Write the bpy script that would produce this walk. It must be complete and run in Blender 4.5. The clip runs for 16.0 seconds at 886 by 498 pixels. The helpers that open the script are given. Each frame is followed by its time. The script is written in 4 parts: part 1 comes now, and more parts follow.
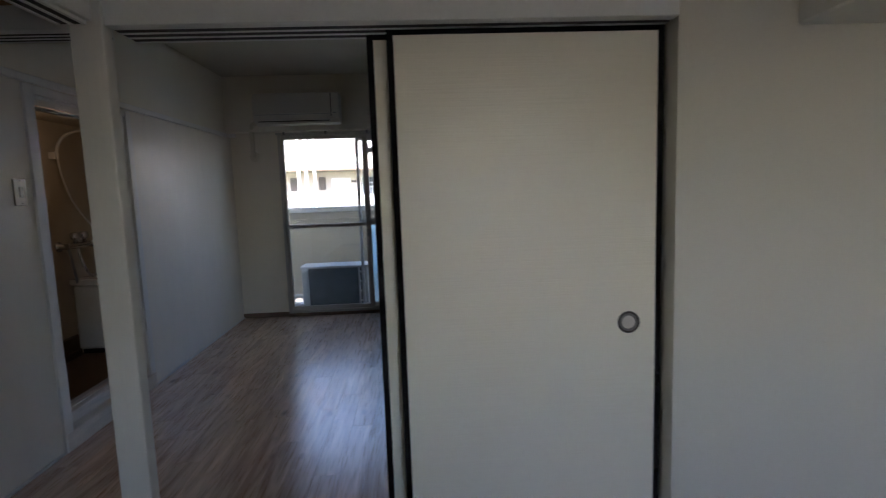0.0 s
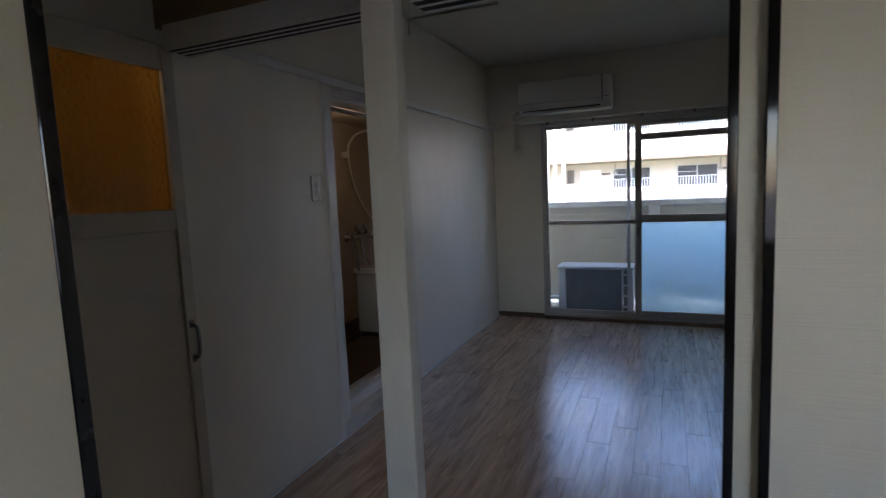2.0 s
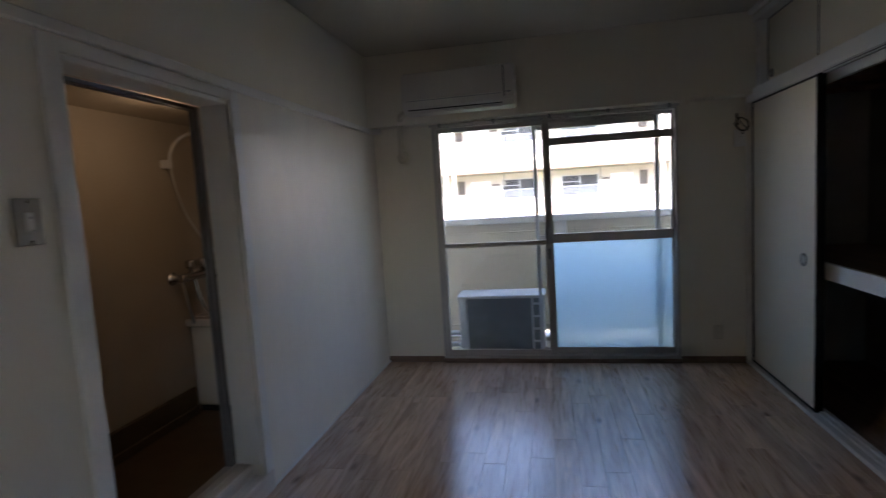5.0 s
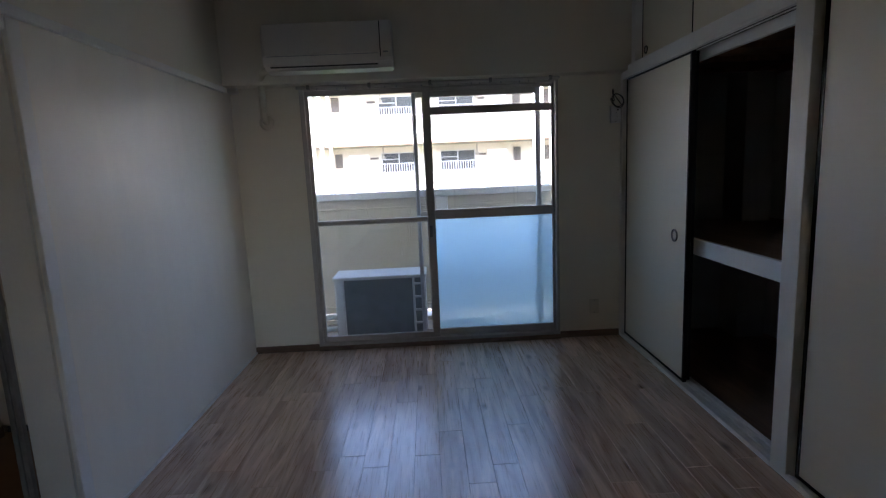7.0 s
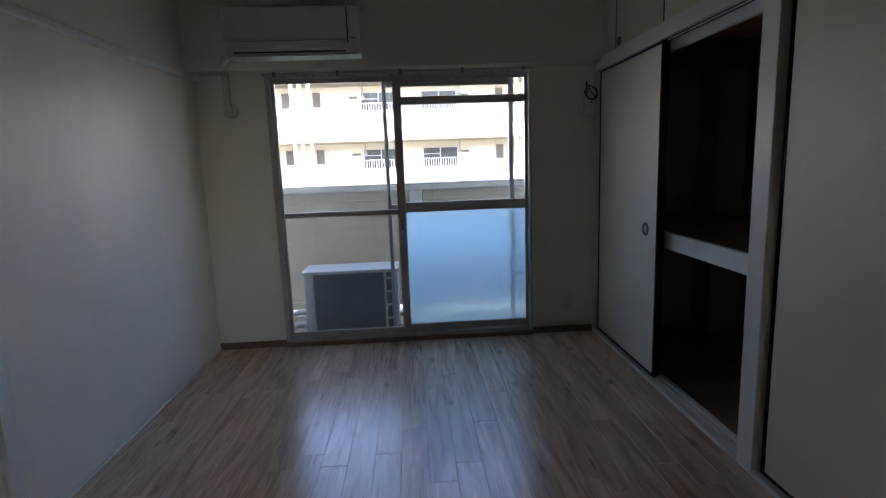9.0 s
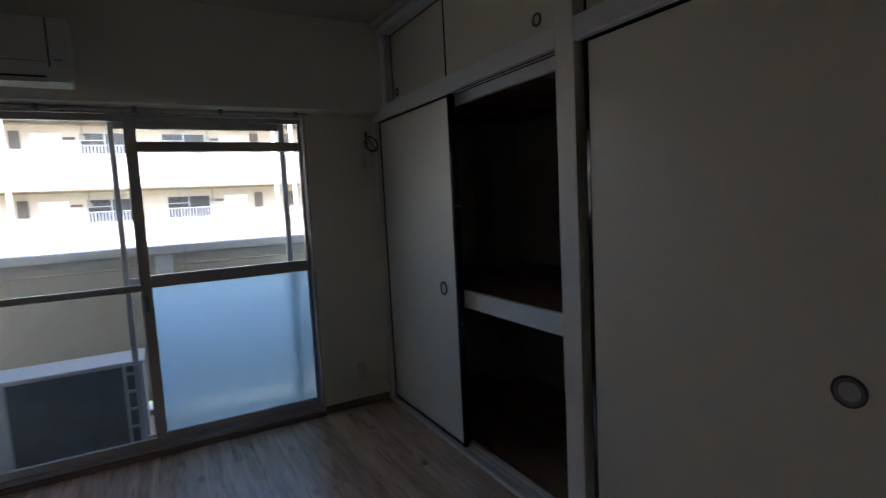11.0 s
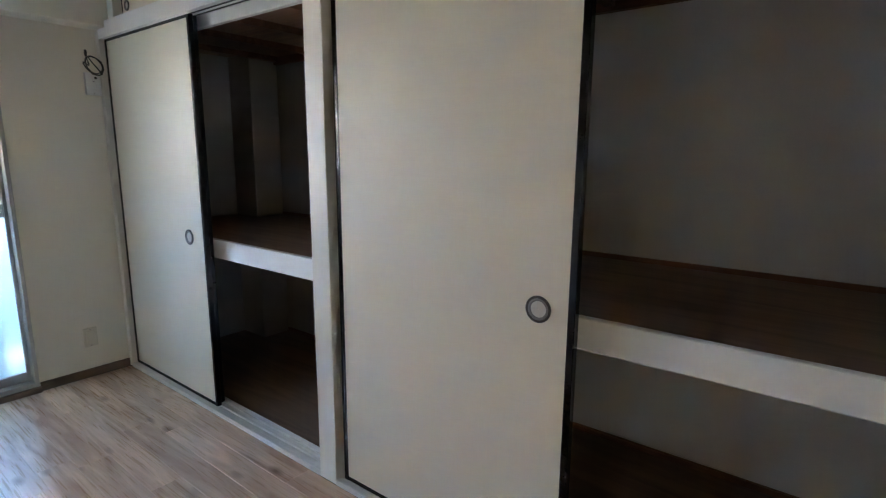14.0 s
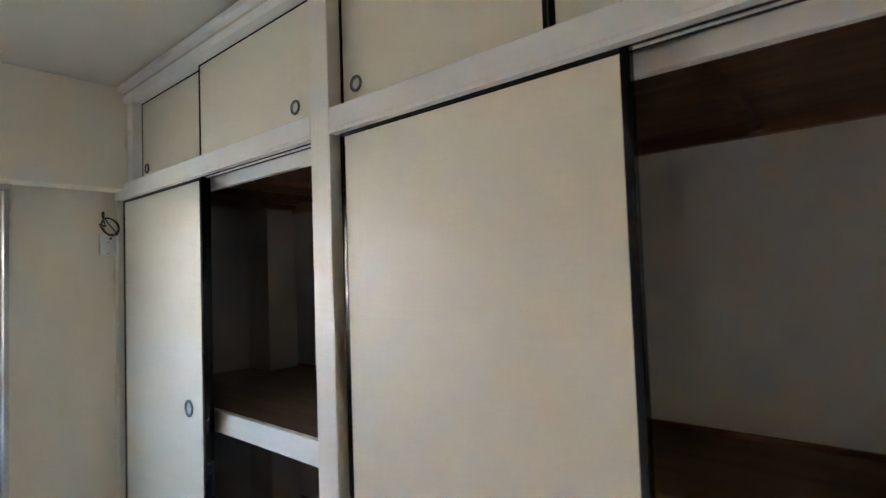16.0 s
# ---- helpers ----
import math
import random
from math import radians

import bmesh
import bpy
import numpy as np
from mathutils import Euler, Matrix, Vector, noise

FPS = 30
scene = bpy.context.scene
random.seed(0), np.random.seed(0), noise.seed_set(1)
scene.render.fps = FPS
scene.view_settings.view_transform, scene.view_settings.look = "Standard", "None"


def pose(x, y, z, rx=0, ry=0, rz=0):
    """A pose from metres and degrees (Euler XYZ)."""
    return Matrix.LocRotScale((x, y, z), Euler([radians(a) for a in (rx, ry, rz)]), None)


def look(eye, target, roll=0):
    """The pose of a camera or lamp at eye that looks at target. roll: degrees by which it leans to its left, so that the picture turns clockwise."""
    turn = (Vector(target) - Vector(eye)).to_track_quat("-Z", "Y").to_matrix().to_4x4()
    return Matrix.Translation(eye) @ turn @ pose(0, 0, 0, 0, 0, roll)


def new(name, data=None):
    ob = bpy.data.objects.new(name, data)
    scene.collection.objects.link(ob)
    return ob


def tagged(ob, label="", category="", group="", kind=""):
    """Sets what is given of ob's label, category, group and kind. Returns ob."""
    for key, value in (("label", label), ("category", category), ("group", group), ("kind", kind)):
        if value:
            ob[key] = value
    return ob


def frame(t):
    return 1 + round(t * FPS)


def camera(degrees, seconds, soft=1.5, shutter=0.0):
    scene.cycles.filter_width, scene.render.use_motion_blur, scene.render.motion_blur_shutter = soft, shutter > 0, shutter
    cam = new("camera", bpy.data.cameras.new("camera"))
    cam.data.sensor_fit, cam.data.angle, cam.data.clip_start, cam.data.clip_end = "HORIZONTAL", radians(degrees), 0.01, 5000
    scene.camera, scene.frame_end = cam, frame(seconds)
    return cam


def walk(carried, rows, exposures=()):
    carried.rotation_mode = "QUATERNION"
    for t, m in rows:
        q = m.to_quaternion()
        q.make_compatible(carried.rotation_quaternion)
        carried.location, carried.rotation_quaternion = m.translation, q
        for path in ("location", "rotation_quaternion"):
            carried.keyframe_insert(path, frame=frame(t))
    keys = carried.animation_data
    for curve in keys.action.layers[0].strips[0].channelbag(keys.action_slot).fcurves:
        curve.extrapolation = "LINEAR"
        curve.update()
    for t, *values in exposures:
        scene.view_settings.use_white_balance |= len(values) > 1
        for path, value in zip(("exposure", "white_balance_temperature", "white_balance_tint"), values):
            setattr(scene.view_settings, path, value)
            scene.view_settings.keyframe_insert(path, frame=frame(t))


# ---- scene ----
cam = camera(80.5, 16.0, 1.15, 0.35)
PATH = [
    (0, (0.108, 0.452, 1.232), (0.209, 2.436, 1.002), -2.0),
    (0.5, (0.01, 0.55, 1.234), (-0.062, 2.538, 1.024), -2.7),
    (1, (-0.079, 0.61, 1.242), (-0.346, 2.585, 1.072), -2.4),
    (1.5, (-0.117, 0.711, 1.229), (-0.657, 2.625, 1.008), -2.9),
    (2, (-0.136, 0.857, 1.239), (-0.922, 2.684, 1.021), -2.5),
    (2.5, (-0.139, 0.966, 1.229), (-1.009, 2.75, 0.978), -2.8),
    (3, (-0.226, 1.103, 1.268), (-0.943, 2.956, 1.038), -3.4),
    (3.5, (-0.321, 1.231, 1.267), (-0.925, 3.128, 1.074), -3.9),
    (4, (-0.375, 1.45, 1.266), (-0.984, 3.343, 1.05), -4.5),
    (4.5, (-0.365, 1.644, 1.273), (-0.945, 3.549, 1.088), -4.1),
    (5, (-0.36, 1.813, 1.277), (-0.762, 3.762, 1.083), -3.5),
    (5.2, (-0.37, 1.861, 1.304), (-0.615, 3.834, 1.087), -3.5),
    (7.3, (-0.377, 2.117, 1.243), (-0.314, 4.083, 0.882), -2.4),
    (7.5, (-0.367, 2.121, 1.225), (-0.293, 4.073, 0.795), -2.3),
    (8, (-0.333, 2.142, 1.222), (-0.257, 4.067, 0.683), -2.4),
    (8.2, (-0.304, 2.144, 1.212), (-0.235, 4.077, 0.711), -2.4),
    (10.3, (-0.281, 2.424, 1.27), (0.156, 4.365, 1.059), -2.1),
    (10.5, (-0.296, 2.492, 1.278), (0.279, 4.394, 1.05), -3.3),
    (11, (-0.3, 2.61, 1.287), (0.658, 4.355, 1.095), -3.0),
    (11.5, (-0.29, 2.654, 1.306), (0.78, 4.337, 1.161), -1.7),
    (12, (-0.228, 2.665, 1.307), (0.979, 4.257, 1.215), 0.1),
    (12.5, (-0.196, 2.634, 1.32), (1.192, 4.074, 1.314), 1.0),
    (13, (-0.196, 2.613, 1.318), (1.274, 3.969, 1.289), -0.1),
    (13.5, (-0.197, 2.582, 1.276), (1.31, 3.888, 1.125), -0.8),
    (14, (-0.192, 2.554, 1.22), (1.362, 3.76, 0.857), 0.4),
    (14.5, (-0.16, 2.553, 1.228), (1.421, 3.723, 0.868), -0.0),
    (15, (-0.1, 2.577, 1.311), (1.524, 3.744, 1.265), -0.4),
    (15.5, (-0.076, 2.623, 1.353), (1.539, 3.796, 1.48), -0.4),
    (16, (-0.002, 2.698, 1.362), (1.521, 3.992, 1.446), -2.0),
]
EXPOSURES = [(0, 3.15, 6300, 20), (1, 3.12, 6200, 20), (1.5, 3.1, 6150, 20), (2.5, 3.32, 6300, 21), (5, 3.48, 6500, 22), (7.5, 3.5, 6200, 20.5), (8, 3.72, 6250, 20.5), (10.5, 3.05, 6350, 19.5),
             (11, 3.08, 6400, 20), (11.5, 3.42, 6550, 20.5), (12, 3.8, 6750, 22), (13, 5.36, 6780, 19), (14, 5.8, 6500, 17), (14.5, 5.88, 6350, 16.5), (15.5, 6.1, 6850, 17), (16, 6.1, 6850, 17)]
walk(cam, [(t, look(eye, target, roll)) for t, eye, target, roll in PATH], EXPOSURES)

# ---- world, sun, lamps ----
world = bpy.data.worlds.new("sky")
scene.world = world
world.use_nodes = True
wn = world.node_tree.nodes
sky = wn.new("ShaderNodeTexSky")
sky.sky_type = "NISHITA"
sky.sun_disc = False
sky.sun_elevation, sky.sun_rotation = radians(52), radians(200)
wn["Background"].inputs[1].default_value = 0.15
world.node_tree.links.new(sky.outputs[0], wn["Background"].inputs[0])
SUN = bpy.data.lights.new("sun", "SUN")
SUN.energy, SUN.angle, SUN.color = 3.7, radians(0.5), (1.0, 0.95, 0.87)
new("sun", SUN).matrix_world = look((-8, -22, 30), (0, 0, 0))


def bulb(name, place, watts, colour, radius):
    data = bpy.data.lights.new(name, "POINT")
    data.energy, data.color, data.shadow_soft_size = watts, colour, radius
    new(name, data).matrix_world = pose(*place)


bulb("bathroom_bulb", (-2.1, 4.05, 1.7), 0.09, (1.0, 0.71, 0.42), 0.04)
bulb("entry_bulb", (-2.2, 1.6, 1.8), 0.085, (1.0, 0.72, 0.34), 0.06)


# ---- materials ----
def material(name, colour, rough=0.6, metal=0.0, vary=0.12, scale=6.0, stretch=(1, 1, 1), bump=0.15, fine=60.0, stain=0.0, coat=0.0, island=0.0):
    """A painted or plain surface with variation at two scales and a fine relief."""
    m = bpy.data.materials.new(name)
    m.use_nodes = True
    n, l = m.node_tree.nodes, m.node_tree.links
    b = n["Principled BSDF"]
    co = n.new("ShaderNodeTexCoord")
    mp = n.new("ShaderNodeMapping")
    mp.inputs["Scale"].default_value = stretch
    l.new(co.outputs["Object"], mp.inputs[0])
    big = n.new("ShaderNodeTexNoise")
    big.inputs["Scale"].default_value, big.inputs["Detail"].default_value = scale, 6
    l.new(mp.outputs[0], big.inputs[0])
    small = n.new("ShaderNodeTexNoise")
    small.inputs["Scale"].default_value, small.inputs["Detail"].default_value = fine, 4
    l.new(mp.outputs[0], small.inputs[0])
    ramp = n.new("ShaderNodeValToRGB")
    lo = [c * (1 - vary) for c in colour]
    hi = [min(1, c * (1 + vary * 0.5)) for c in colour]
    ramp.color_ramp.elements[0].position, ramp.color_ramp.elements[1].position = 0.3, 0.7
    ramp.color_ramp.elements[0].color, ramp.color_ramp.elements[1].color = (*lo, 1), (*hi, 1)
    mix = n.new("ShaderNodeMath")
    mix.operation = "MULTIPLY_ADD"
    l.new(small.outputs[0], mix.inputs[0])
    mix.inputs[1].default_value = 0.4
    half = n.new("ShaderNodeMath")
    half.operation = "MULTIPLY_ADD"
    half.inputs[1].default_value, half.inputs[2].default_value = 0.6, 0
    l.new(big.outputs[0], half.inputs[0])
    l.new(half.outputs[0], mix.inputs[2])
    l.new(mix.outputs[0], ramp.inputs[0])
    out = ramp.outputs[0]
    if stain:
        blot = n.new("ShaderNodeTexNoise")
        blot.inputs["Scale"].default_value, blot.inputs["Detail"].default_value = 1.7, 8
        l.new(co.outputs["Object"], blot.inputs[0])
        br = n.new("ShaderNodeValToRGB")
        br.color_ramp.elements[0].position, br.color_ramp.elements[1].position = 0.52, 0.75
        br.color_ramp.elements[0].color, br.color_ramp.elements[1].color = (0, 0, 0, 1), (stain, stain, stain, 1)
        l.new(blot.outputs[0], br.inputs[0])
        mm = n.new("ShaderNodeMixRGB")
        mm.blend_type = "MULTIPLY"
        mm.inputs[2].default_value = (0.62, 0.52, 0.4, 1)
        l.new(br.outputs[0], mm.inputs[0])
        l.new(out, mm.inputs[1])
        out = mm.outputs[0]
    l.new(out, b.inputs["Base Color"])
    b.inputs["Roughness"].default_value, b.inputs["Metallic"].default_value = rough, metal
    b.inputs["Coat Weight"].default_value = coat
    b.inputs["Coat Roughness"].default_value = 0.08
    if bump:
        bp = n.new("ShaderNodeBump")
        bp.inputs["Strength"].default_value, bp.inputs["Distance"].default_value = bump, 0.002
        l.new(small.outputs[0], bp.inputs["Height"])
        l.new(bp.outputs[0], b.inputs["Normal"])
    return m


def wood(name, dark, light, rough=0.35, along="Y", scale=1.0, knots=0.0, random_shift=True, coat=0.0, tone=0.0, wave=0.0):
    """Board with grain along one axis, optional knots, shifted from piece to piece."""
    m = bpy.data.materials.new(name)
    m.use_nodes = True
    n, l = m.node_tree.nodes, m.node_tree.links
    b = n["Principled BSDF"]
    co = n.new("ShaderNodeTexCoord")
    info = n.new("ShaderNodeObjectInfo")
    shift = n.new("ShaderNodeVectorMath")
    shift.operation = "MULTIPLY_ADD"
    shift.inputs[1].default_value = (37.0, 53.0, 19.0) if random_shift else (0, 0, 0)
    l.new(info.outputs["Random"], shift.inputs[0])
    l.new(co.outputs["Object"], shift.inputs[2])
    mp = n.new("ShaderNodeMapping")
    st = {"X": (1.5, 9, 9), "Y": (9, 0.95, 9), "Z": (9, 9, 1.5)}[along]
    mp.inputs["Scale"].default_value = [s * scale for s in st]
    l.new(shift.outputs[0], mp.inputs[0])
    warp = n.new("ShaderNodeTexNoise")
    warp.inputs["Scale"].default_value, warp.inputs["Detail"].default_value, warp.inputs["Distortion"].default_value = 2.2, 7, 1.1
    l.new(mp.outputs[0], warp.inputs[0])
    mp2 = n.new("ShaderNodeMapping")
    st2 = {"X": (3, 90, 90), "Y": (90, 3, 90), "Z": (90, 90, 3)}[along]
    mp2.inputs["Scale"].default_value = [s * scale for s in st2]
    l.new(shift.outputs[0], mp2.inputs[0])
    fibre = n.new("ShaderNodeTexNoise")
    fibre.inputs["Scale"].default_value, fibre.inputs["Detail"].default_value = 2.0, 3
    l.new(mp2.outputs[0], fibre.inputs[0])
    add = n.new("ShaderNodeMath")
    add.operation = "MULTIPLY_ADD"
    add.inputs[1].default_value = 0.15
    l.new(fibre.outputs[0], add.inputs[0])
    sc = n.new("ShaderNodeMath")
    sc.operation = "MULTIPLY"
    sc.inputs[1].default_value = 0.78
    l.new(warp.outputs[0], sc.inputs[0])
    l.new(sc.outputs[0], add.inputs[2])
    ramp = n.new("ShaderNodeValToRGB")
    ramp.color_ramp.elements[0].position, ramp.color_ramp.elements[1].position = 0.34, 0.66
    ramp.color_ramp.elements[0].color, ramp.color_ramp.elements[1].color = (*dark, 1), (*light, 1)
    l.new(add.outputs[0], ramp.inputs[0])
    out = ramp.outputs[0]
    if tone:
        hsv = n.new("ShaderNodeHueSaturation")
        val = n.new("ShaderNodeMapRange")
        val.inputs["To Min"].default_value, val.inputs["To Max"].default_value = 1 - tone, 1 + tone
        l.new(info.outputs["Random"], val.inputs[0])
        l.new(val.outputs[0], hsv.inputs["Value"])
        l.new(out, hsv.inputs["Color"])
        out = hsv.outputs[0]
    if knots:
        mk = n.new("ShaderNodeMapping")
        mk.inputs["Scale"].default_value = {"X": (2.2, 5, 5), "Y": (5, 2.2, 5), "Z": (5, 5, 2.2)}[along]
        l.new(shift.outputs[0], mk.inputs[0])
        vo = n.new("ShaderNodeTexVoronoi")
        vo.inputs["Scale"].default_value = 1.3
        l.new(mk.outputs[0], vo.inputs["Vector"])
        kr = n.new("ShaderNodeValToRGB")
        kr.color_ramp.elements[0].position, kr.color_ramp.elements[1].position = 0.03, 0.16
        kr.color_ramp.elements[0].color, kr.color_ramp.elements[1].color = (knots, knots, knots, 1), (0, 0, 0, 1)
        l.new(vo.outputs["Distance"], kr.inputs[0])
        mm = n.new("ShaderNodeMixRGB")
        mm.inputs[2].default_value = (dark[0] * 0.35, dark[1] * 0.28, dark[2] * 0.22, 1)
        l.new(kr.outputs[0], mm.inputs[0])
        l.new(out, mm.inputs[1])
        out = mm.outputs[0]
    l.new(out, b.inputs["Base Color"])
    rr = n.new("ShaderNodeMapRange")
    rr.inputs["To Min"].default_value, rr.inputs["To Max"].default_value = rough * 0.8, rough * 1.25
    l.new(fibre.outputs[0], rr.inputs[0])
    l.new(rr.outputs[0], b.inputs["Roughness"])
    b.inputs["Coat Weight"].default_value = coat
    b.inputs["Coat Roughness"].default_value = 0.22
    bp = n.new("ShaderNodeBump")
    bp.inputs["Strength"].default_value, bp.inputs["Distance"].default_value = 0.12, 0.001
    l.new(add.outputs[0], bp.inputs["Height"])
    l.new(bp.outputs[0], b.inputs["Normal"])
    if wave:
        # gentle unevenness of each board under the varnish
        wv = n.new("ShaderNodeTexNoise")
        wv.inputs["Scale"].default_value, wv.inputs["Detail"].default_value = 7.0, 2
        l.new(shift.outputs[0], wv.inputs[0])
        wb = n.new("ShaderNodeBump")
        wb.inputs["Strength"].default_value, wb.inputs["Distance"].default_value = wave, 0.006
        l.new(wv.outputs[0], wb.inputs["Height"])
        l.new(wb.outputs[0], bp.inputs["Normal"])
        l.new(bp.outputs[0], b.inputs["Coat Normal"])
    return m


def paper(name, colour, relief, rough=0.42):
    """Sliding-door paper: fine horizontal ribs of woven texture."""
    m = bpy.data.materials.new(name)
    m.use_nodes = True
    n, l = m.node_tree.nodes, m.node_tree.links
    b = n["Principled BSDF"]
    co = n.new("ShaderNodeTexCoord")
    mp = n.new("ShaderNodeMapping")
    mp.inputs["Scale"].default_value = (2.5, 2.5, 150)
    l.new(co.outputs["Object"], mp.inputs[0])
    ribs = n.new("ShaderNodeTexNoise")
    ribs.inputs["Scale"].default_value, ribs.inputs["Detail"].default_value, ribs.inputs["Roughness"].default_value = 1.0, 5, 0.65
    l.new(mp.outputs[0], ribs.inputs[0])
    big = n.new("ShaderNodeTexNoise")
    big.inputs["Scale"].default_value, big.inputs["Detail"].default_value = 2.0, 5
    l.new(co.outputs["Object"], big.inputs[0])
    ramp = n.new("ShaderNodeValToRGB")
    ramp.color_ramp.elements[0].position, ramp.color_ramp.elements[1].position = 0.3, 0.7
    ramp.color_ramp.elements[0].color = (*[c * 0.955 for c in colour], 1)
    ramp.color_ramp.elements[1].color = (*colour, 1)
    av = n.new("ShaderNodeMath")
    av.operation = "ADD"
    hb = n.new("ShaderNodeMath")
    hb.operation = "MULTIPLY"
    hb.inputs[1].default_value = 0.4
    l.new(big.outputs[0], hb.inputs[0])
    hr = n.new("ShaderNodeMath")
    hr.operation = "MULTIPLY"
    hr.inputs[1].default_value = 0.6
    l.new(ribs.outputs[0], hr.inputs[0])
    l.new(hb.outputs[0], av.inputs[0])
    l.new(hr.outputs[0], av.inputs[1])
    l.new(av.outputs[0], ramp.inputs[0])
    l.new(ramp.outputs[0], b.inputs["Base Color"])
    b.inputs["Roughness"].default_value = rough
    b.inputs["Coat Weight"].default_value, b.inputs["Coat Roughness"].default_value = 0.1, 0.36
    bp = n.new("ShaderNodeBump")
    bp.inputs["Strength"].default_value, bp.inputs["Distance"].default_value = relief, 0.0014
    l.new(ribs.outputs[0], bp.inputs["Height"])
    l.new(bp.outputs[0], b.inputs["Normal"])
    return m


def glass(name, rough=0.0, tint=(1, 1, 1), relief=0.0):
    m = bpy.data.materials.new(name)
    m.use_nodes = True
    n, l = m.node_tree.nodes, m.node_tree.links
    b = n["Principled BSDF"]
    b.inputs["Base Color"].default_value = (*tint, 1)
    b.inputs["Transmission Weight"].default_value = 1
    b.inputs["Roughness"].default_value, b.inputs["IOR"].default_value = rough, 1.45
    if relief:
        vo = n.new("ShaderNodeTexVoronoi")
        vo.inputs["Scale"].default_value = 52
        co = n.new("ShaderNodeTexCoord")
        l.new(co.outputs["Object"], vo.inputs["Vector"])
        bp = n.new("ShaderNodeBump")
        bp.inputs["Strength"].default_value, bp.inputs["Distance"].default_value = relief, 0.004
        l.new(vo.outputs["Distance"], bp.inputs["Height"])
        l.new(bp.outputs[0], b.inputs["Normal"])
    return m


WALL = material("painted_wallpaper", (0.79, 0.745, 0.63), 0.6, vary=0.04, scale=1.6, fine=220, bump=0.25)
# darker copy of the wallpaper; the partition's weaker light is put into its colour
ROOMWALL = material("dimmed_wallpaper", (0.635, 0.605, 0.525), 0.6, vary=0.05, scale=1.6, fine=220, bump=0.25)
GLOSSWALL = material("painted_panel_wall", (0.82, 0.775, 0.68), 0.4, vary=0.07, scale=1.6, stretch=(1, 1, 0.3), fine=10, bump=0.8)
GLOSSWALL.node_tree.nodes["Principled BSDF"].inputs["Specular IOR Level"].default_value = 0.6
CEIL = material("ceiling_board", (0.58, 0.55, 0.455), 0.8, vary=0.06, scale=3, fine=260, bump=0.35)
TRIM = material("white_paint", (0.78, 0.77, 0.73), 0.38, vary=0.05, scale=4, fine=90, bump=0.12)
DOORPAINT = material("cream_door_paint", (0.6, 0.535, 0.43), 0.4, vary=0.08, scale=3, fine=70, bump=0.12)
PILLAR = material("grained_white_paint", (0.76, 0.73, 0.65), 0.4, vary=0.05, scale=3, stretch=(9, 9, 0.8), fine=30, bump=0.25)
WORN = material("worn_sill_paint", (0.72, 0.68, 0.62), 0.5, vary=0.22, scale=5, stretch=(8, 0.8, 8), fine=60, bump=0.3, stain=0.5)
FLOOR = wood("oak_laminate", (0.47, 0.285, 0.18), (0.83, 0.59, 0.42), 0.28, "Y", 0.9, knots=0.85, coat=0.5, tone=0.11, wave=0.25)
# tan chosen for the warm light it reflects; the surface itself is unseen
BOUNCETAN = material("tan_bounce_floor", (0.43, 0.395, 0.295), 0.7, vary=0.1, scale=3, stretch=(1, 30, 1), fine=40)
SUB = material("floor_underlay", (0.06, 0.045, 0.035), 0.8)
SKIRT = wood("brown_skirting", (0.16, 0.1, 0.065), (0.27, 0.175, 0.12), 0.45, "X")
PLY = wood("closet_plywood", (0.155, 0.086, 0.05), (0.255, 0.152, 0.092), 0.6, "Y", 0.7)
CEDAR = wood("closet_ceiling_boards", (0.125, 0.05, 0.023), (0.235, 0.108, 0.05), 0.6, "Y", 0.8)
VENEER = wood("tan_veneer", (0.3, 0.2, 0.11), (0.42, 0.29, 0.17), 0.5, "X", 0.8)
# closet plaster darkened: the shade inside the window-end bay is in its colour
CLOSETDIM = material("shade_toned_closet_plaster", (0.36, 0.32, 0.28), 0.75, vary=0.12, scale=3, fine=120, bump=0.3, stain=0.3)
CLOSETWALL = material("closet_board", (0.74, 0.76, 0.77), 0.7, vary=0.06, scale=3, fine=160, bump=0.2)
PAPER = paper("cream_door_paper", (0.77, 0.705, 0.565), 0.22)
RIBPAPER = paper("ribbed_door_paper", (0.84, 0.785, 0.655), 1.0, 0.25)
LACQUER = material("black_lacquer", (0.011, 0.01, 0.011), 0.07, vary=0.2, scale=8, bump=0.0)
LACQUER.node_tree.nodes["Principled BSDF"].inputs["Specular IOR Level"].default_value = 0.32
GROOVE = material("track_groove", (0.018, 0.012, 0.01), 0.6)
CHROME = material("chrome", (0.55, 0.56, 0.58), 0.2, 1.0, vary=0.06, bump=0.02)
STEEL = material("pull_cup", (0.56, 0.52, 0.45), 0.55, 0.0, vary=0.08, bump=0.03)
RINGSTEEL = material("pull_steel", (0.2, 0.19, 0.18), 0.3, 1.0, vary=0.1, bump=0.02)
BLACKRING = material("black_ring", (0.07, 0.062, 0.055), 0.32, 0.7, bump=0.02)
ALU = material("anodised_aluminium", (0.5, 0.48, 0.45), 0.42, 0.45, vary=0.1, scale=5, fine=80, bump=0.05)
PLATE = material("brushed_plate", (0.3, 0.28, 0.24), 0.4, 0.55, vary=0.1, scale=8, stretch=(1, 1, 12), bump=0.05)
ALUDARK = material("weathered_aluminium", (0.25, 0.25, 0.25), 0.5, 0.6, vary=0.15, scale=7, bump=0.06)
SCREENALU = material("pale_screen_aluminium", (0.62, 0.65, 0.68), 0.45, 0.2, vary=0.08, scale=6, bump=0.05)
RUBBER = material("rubber", (0.03, 0.03, 0.03), 0.7)
CLEAR = glass("clear_glass")
FROST = glass("frosted_glass", 0.42, (0.62, 0.8, 0.86))
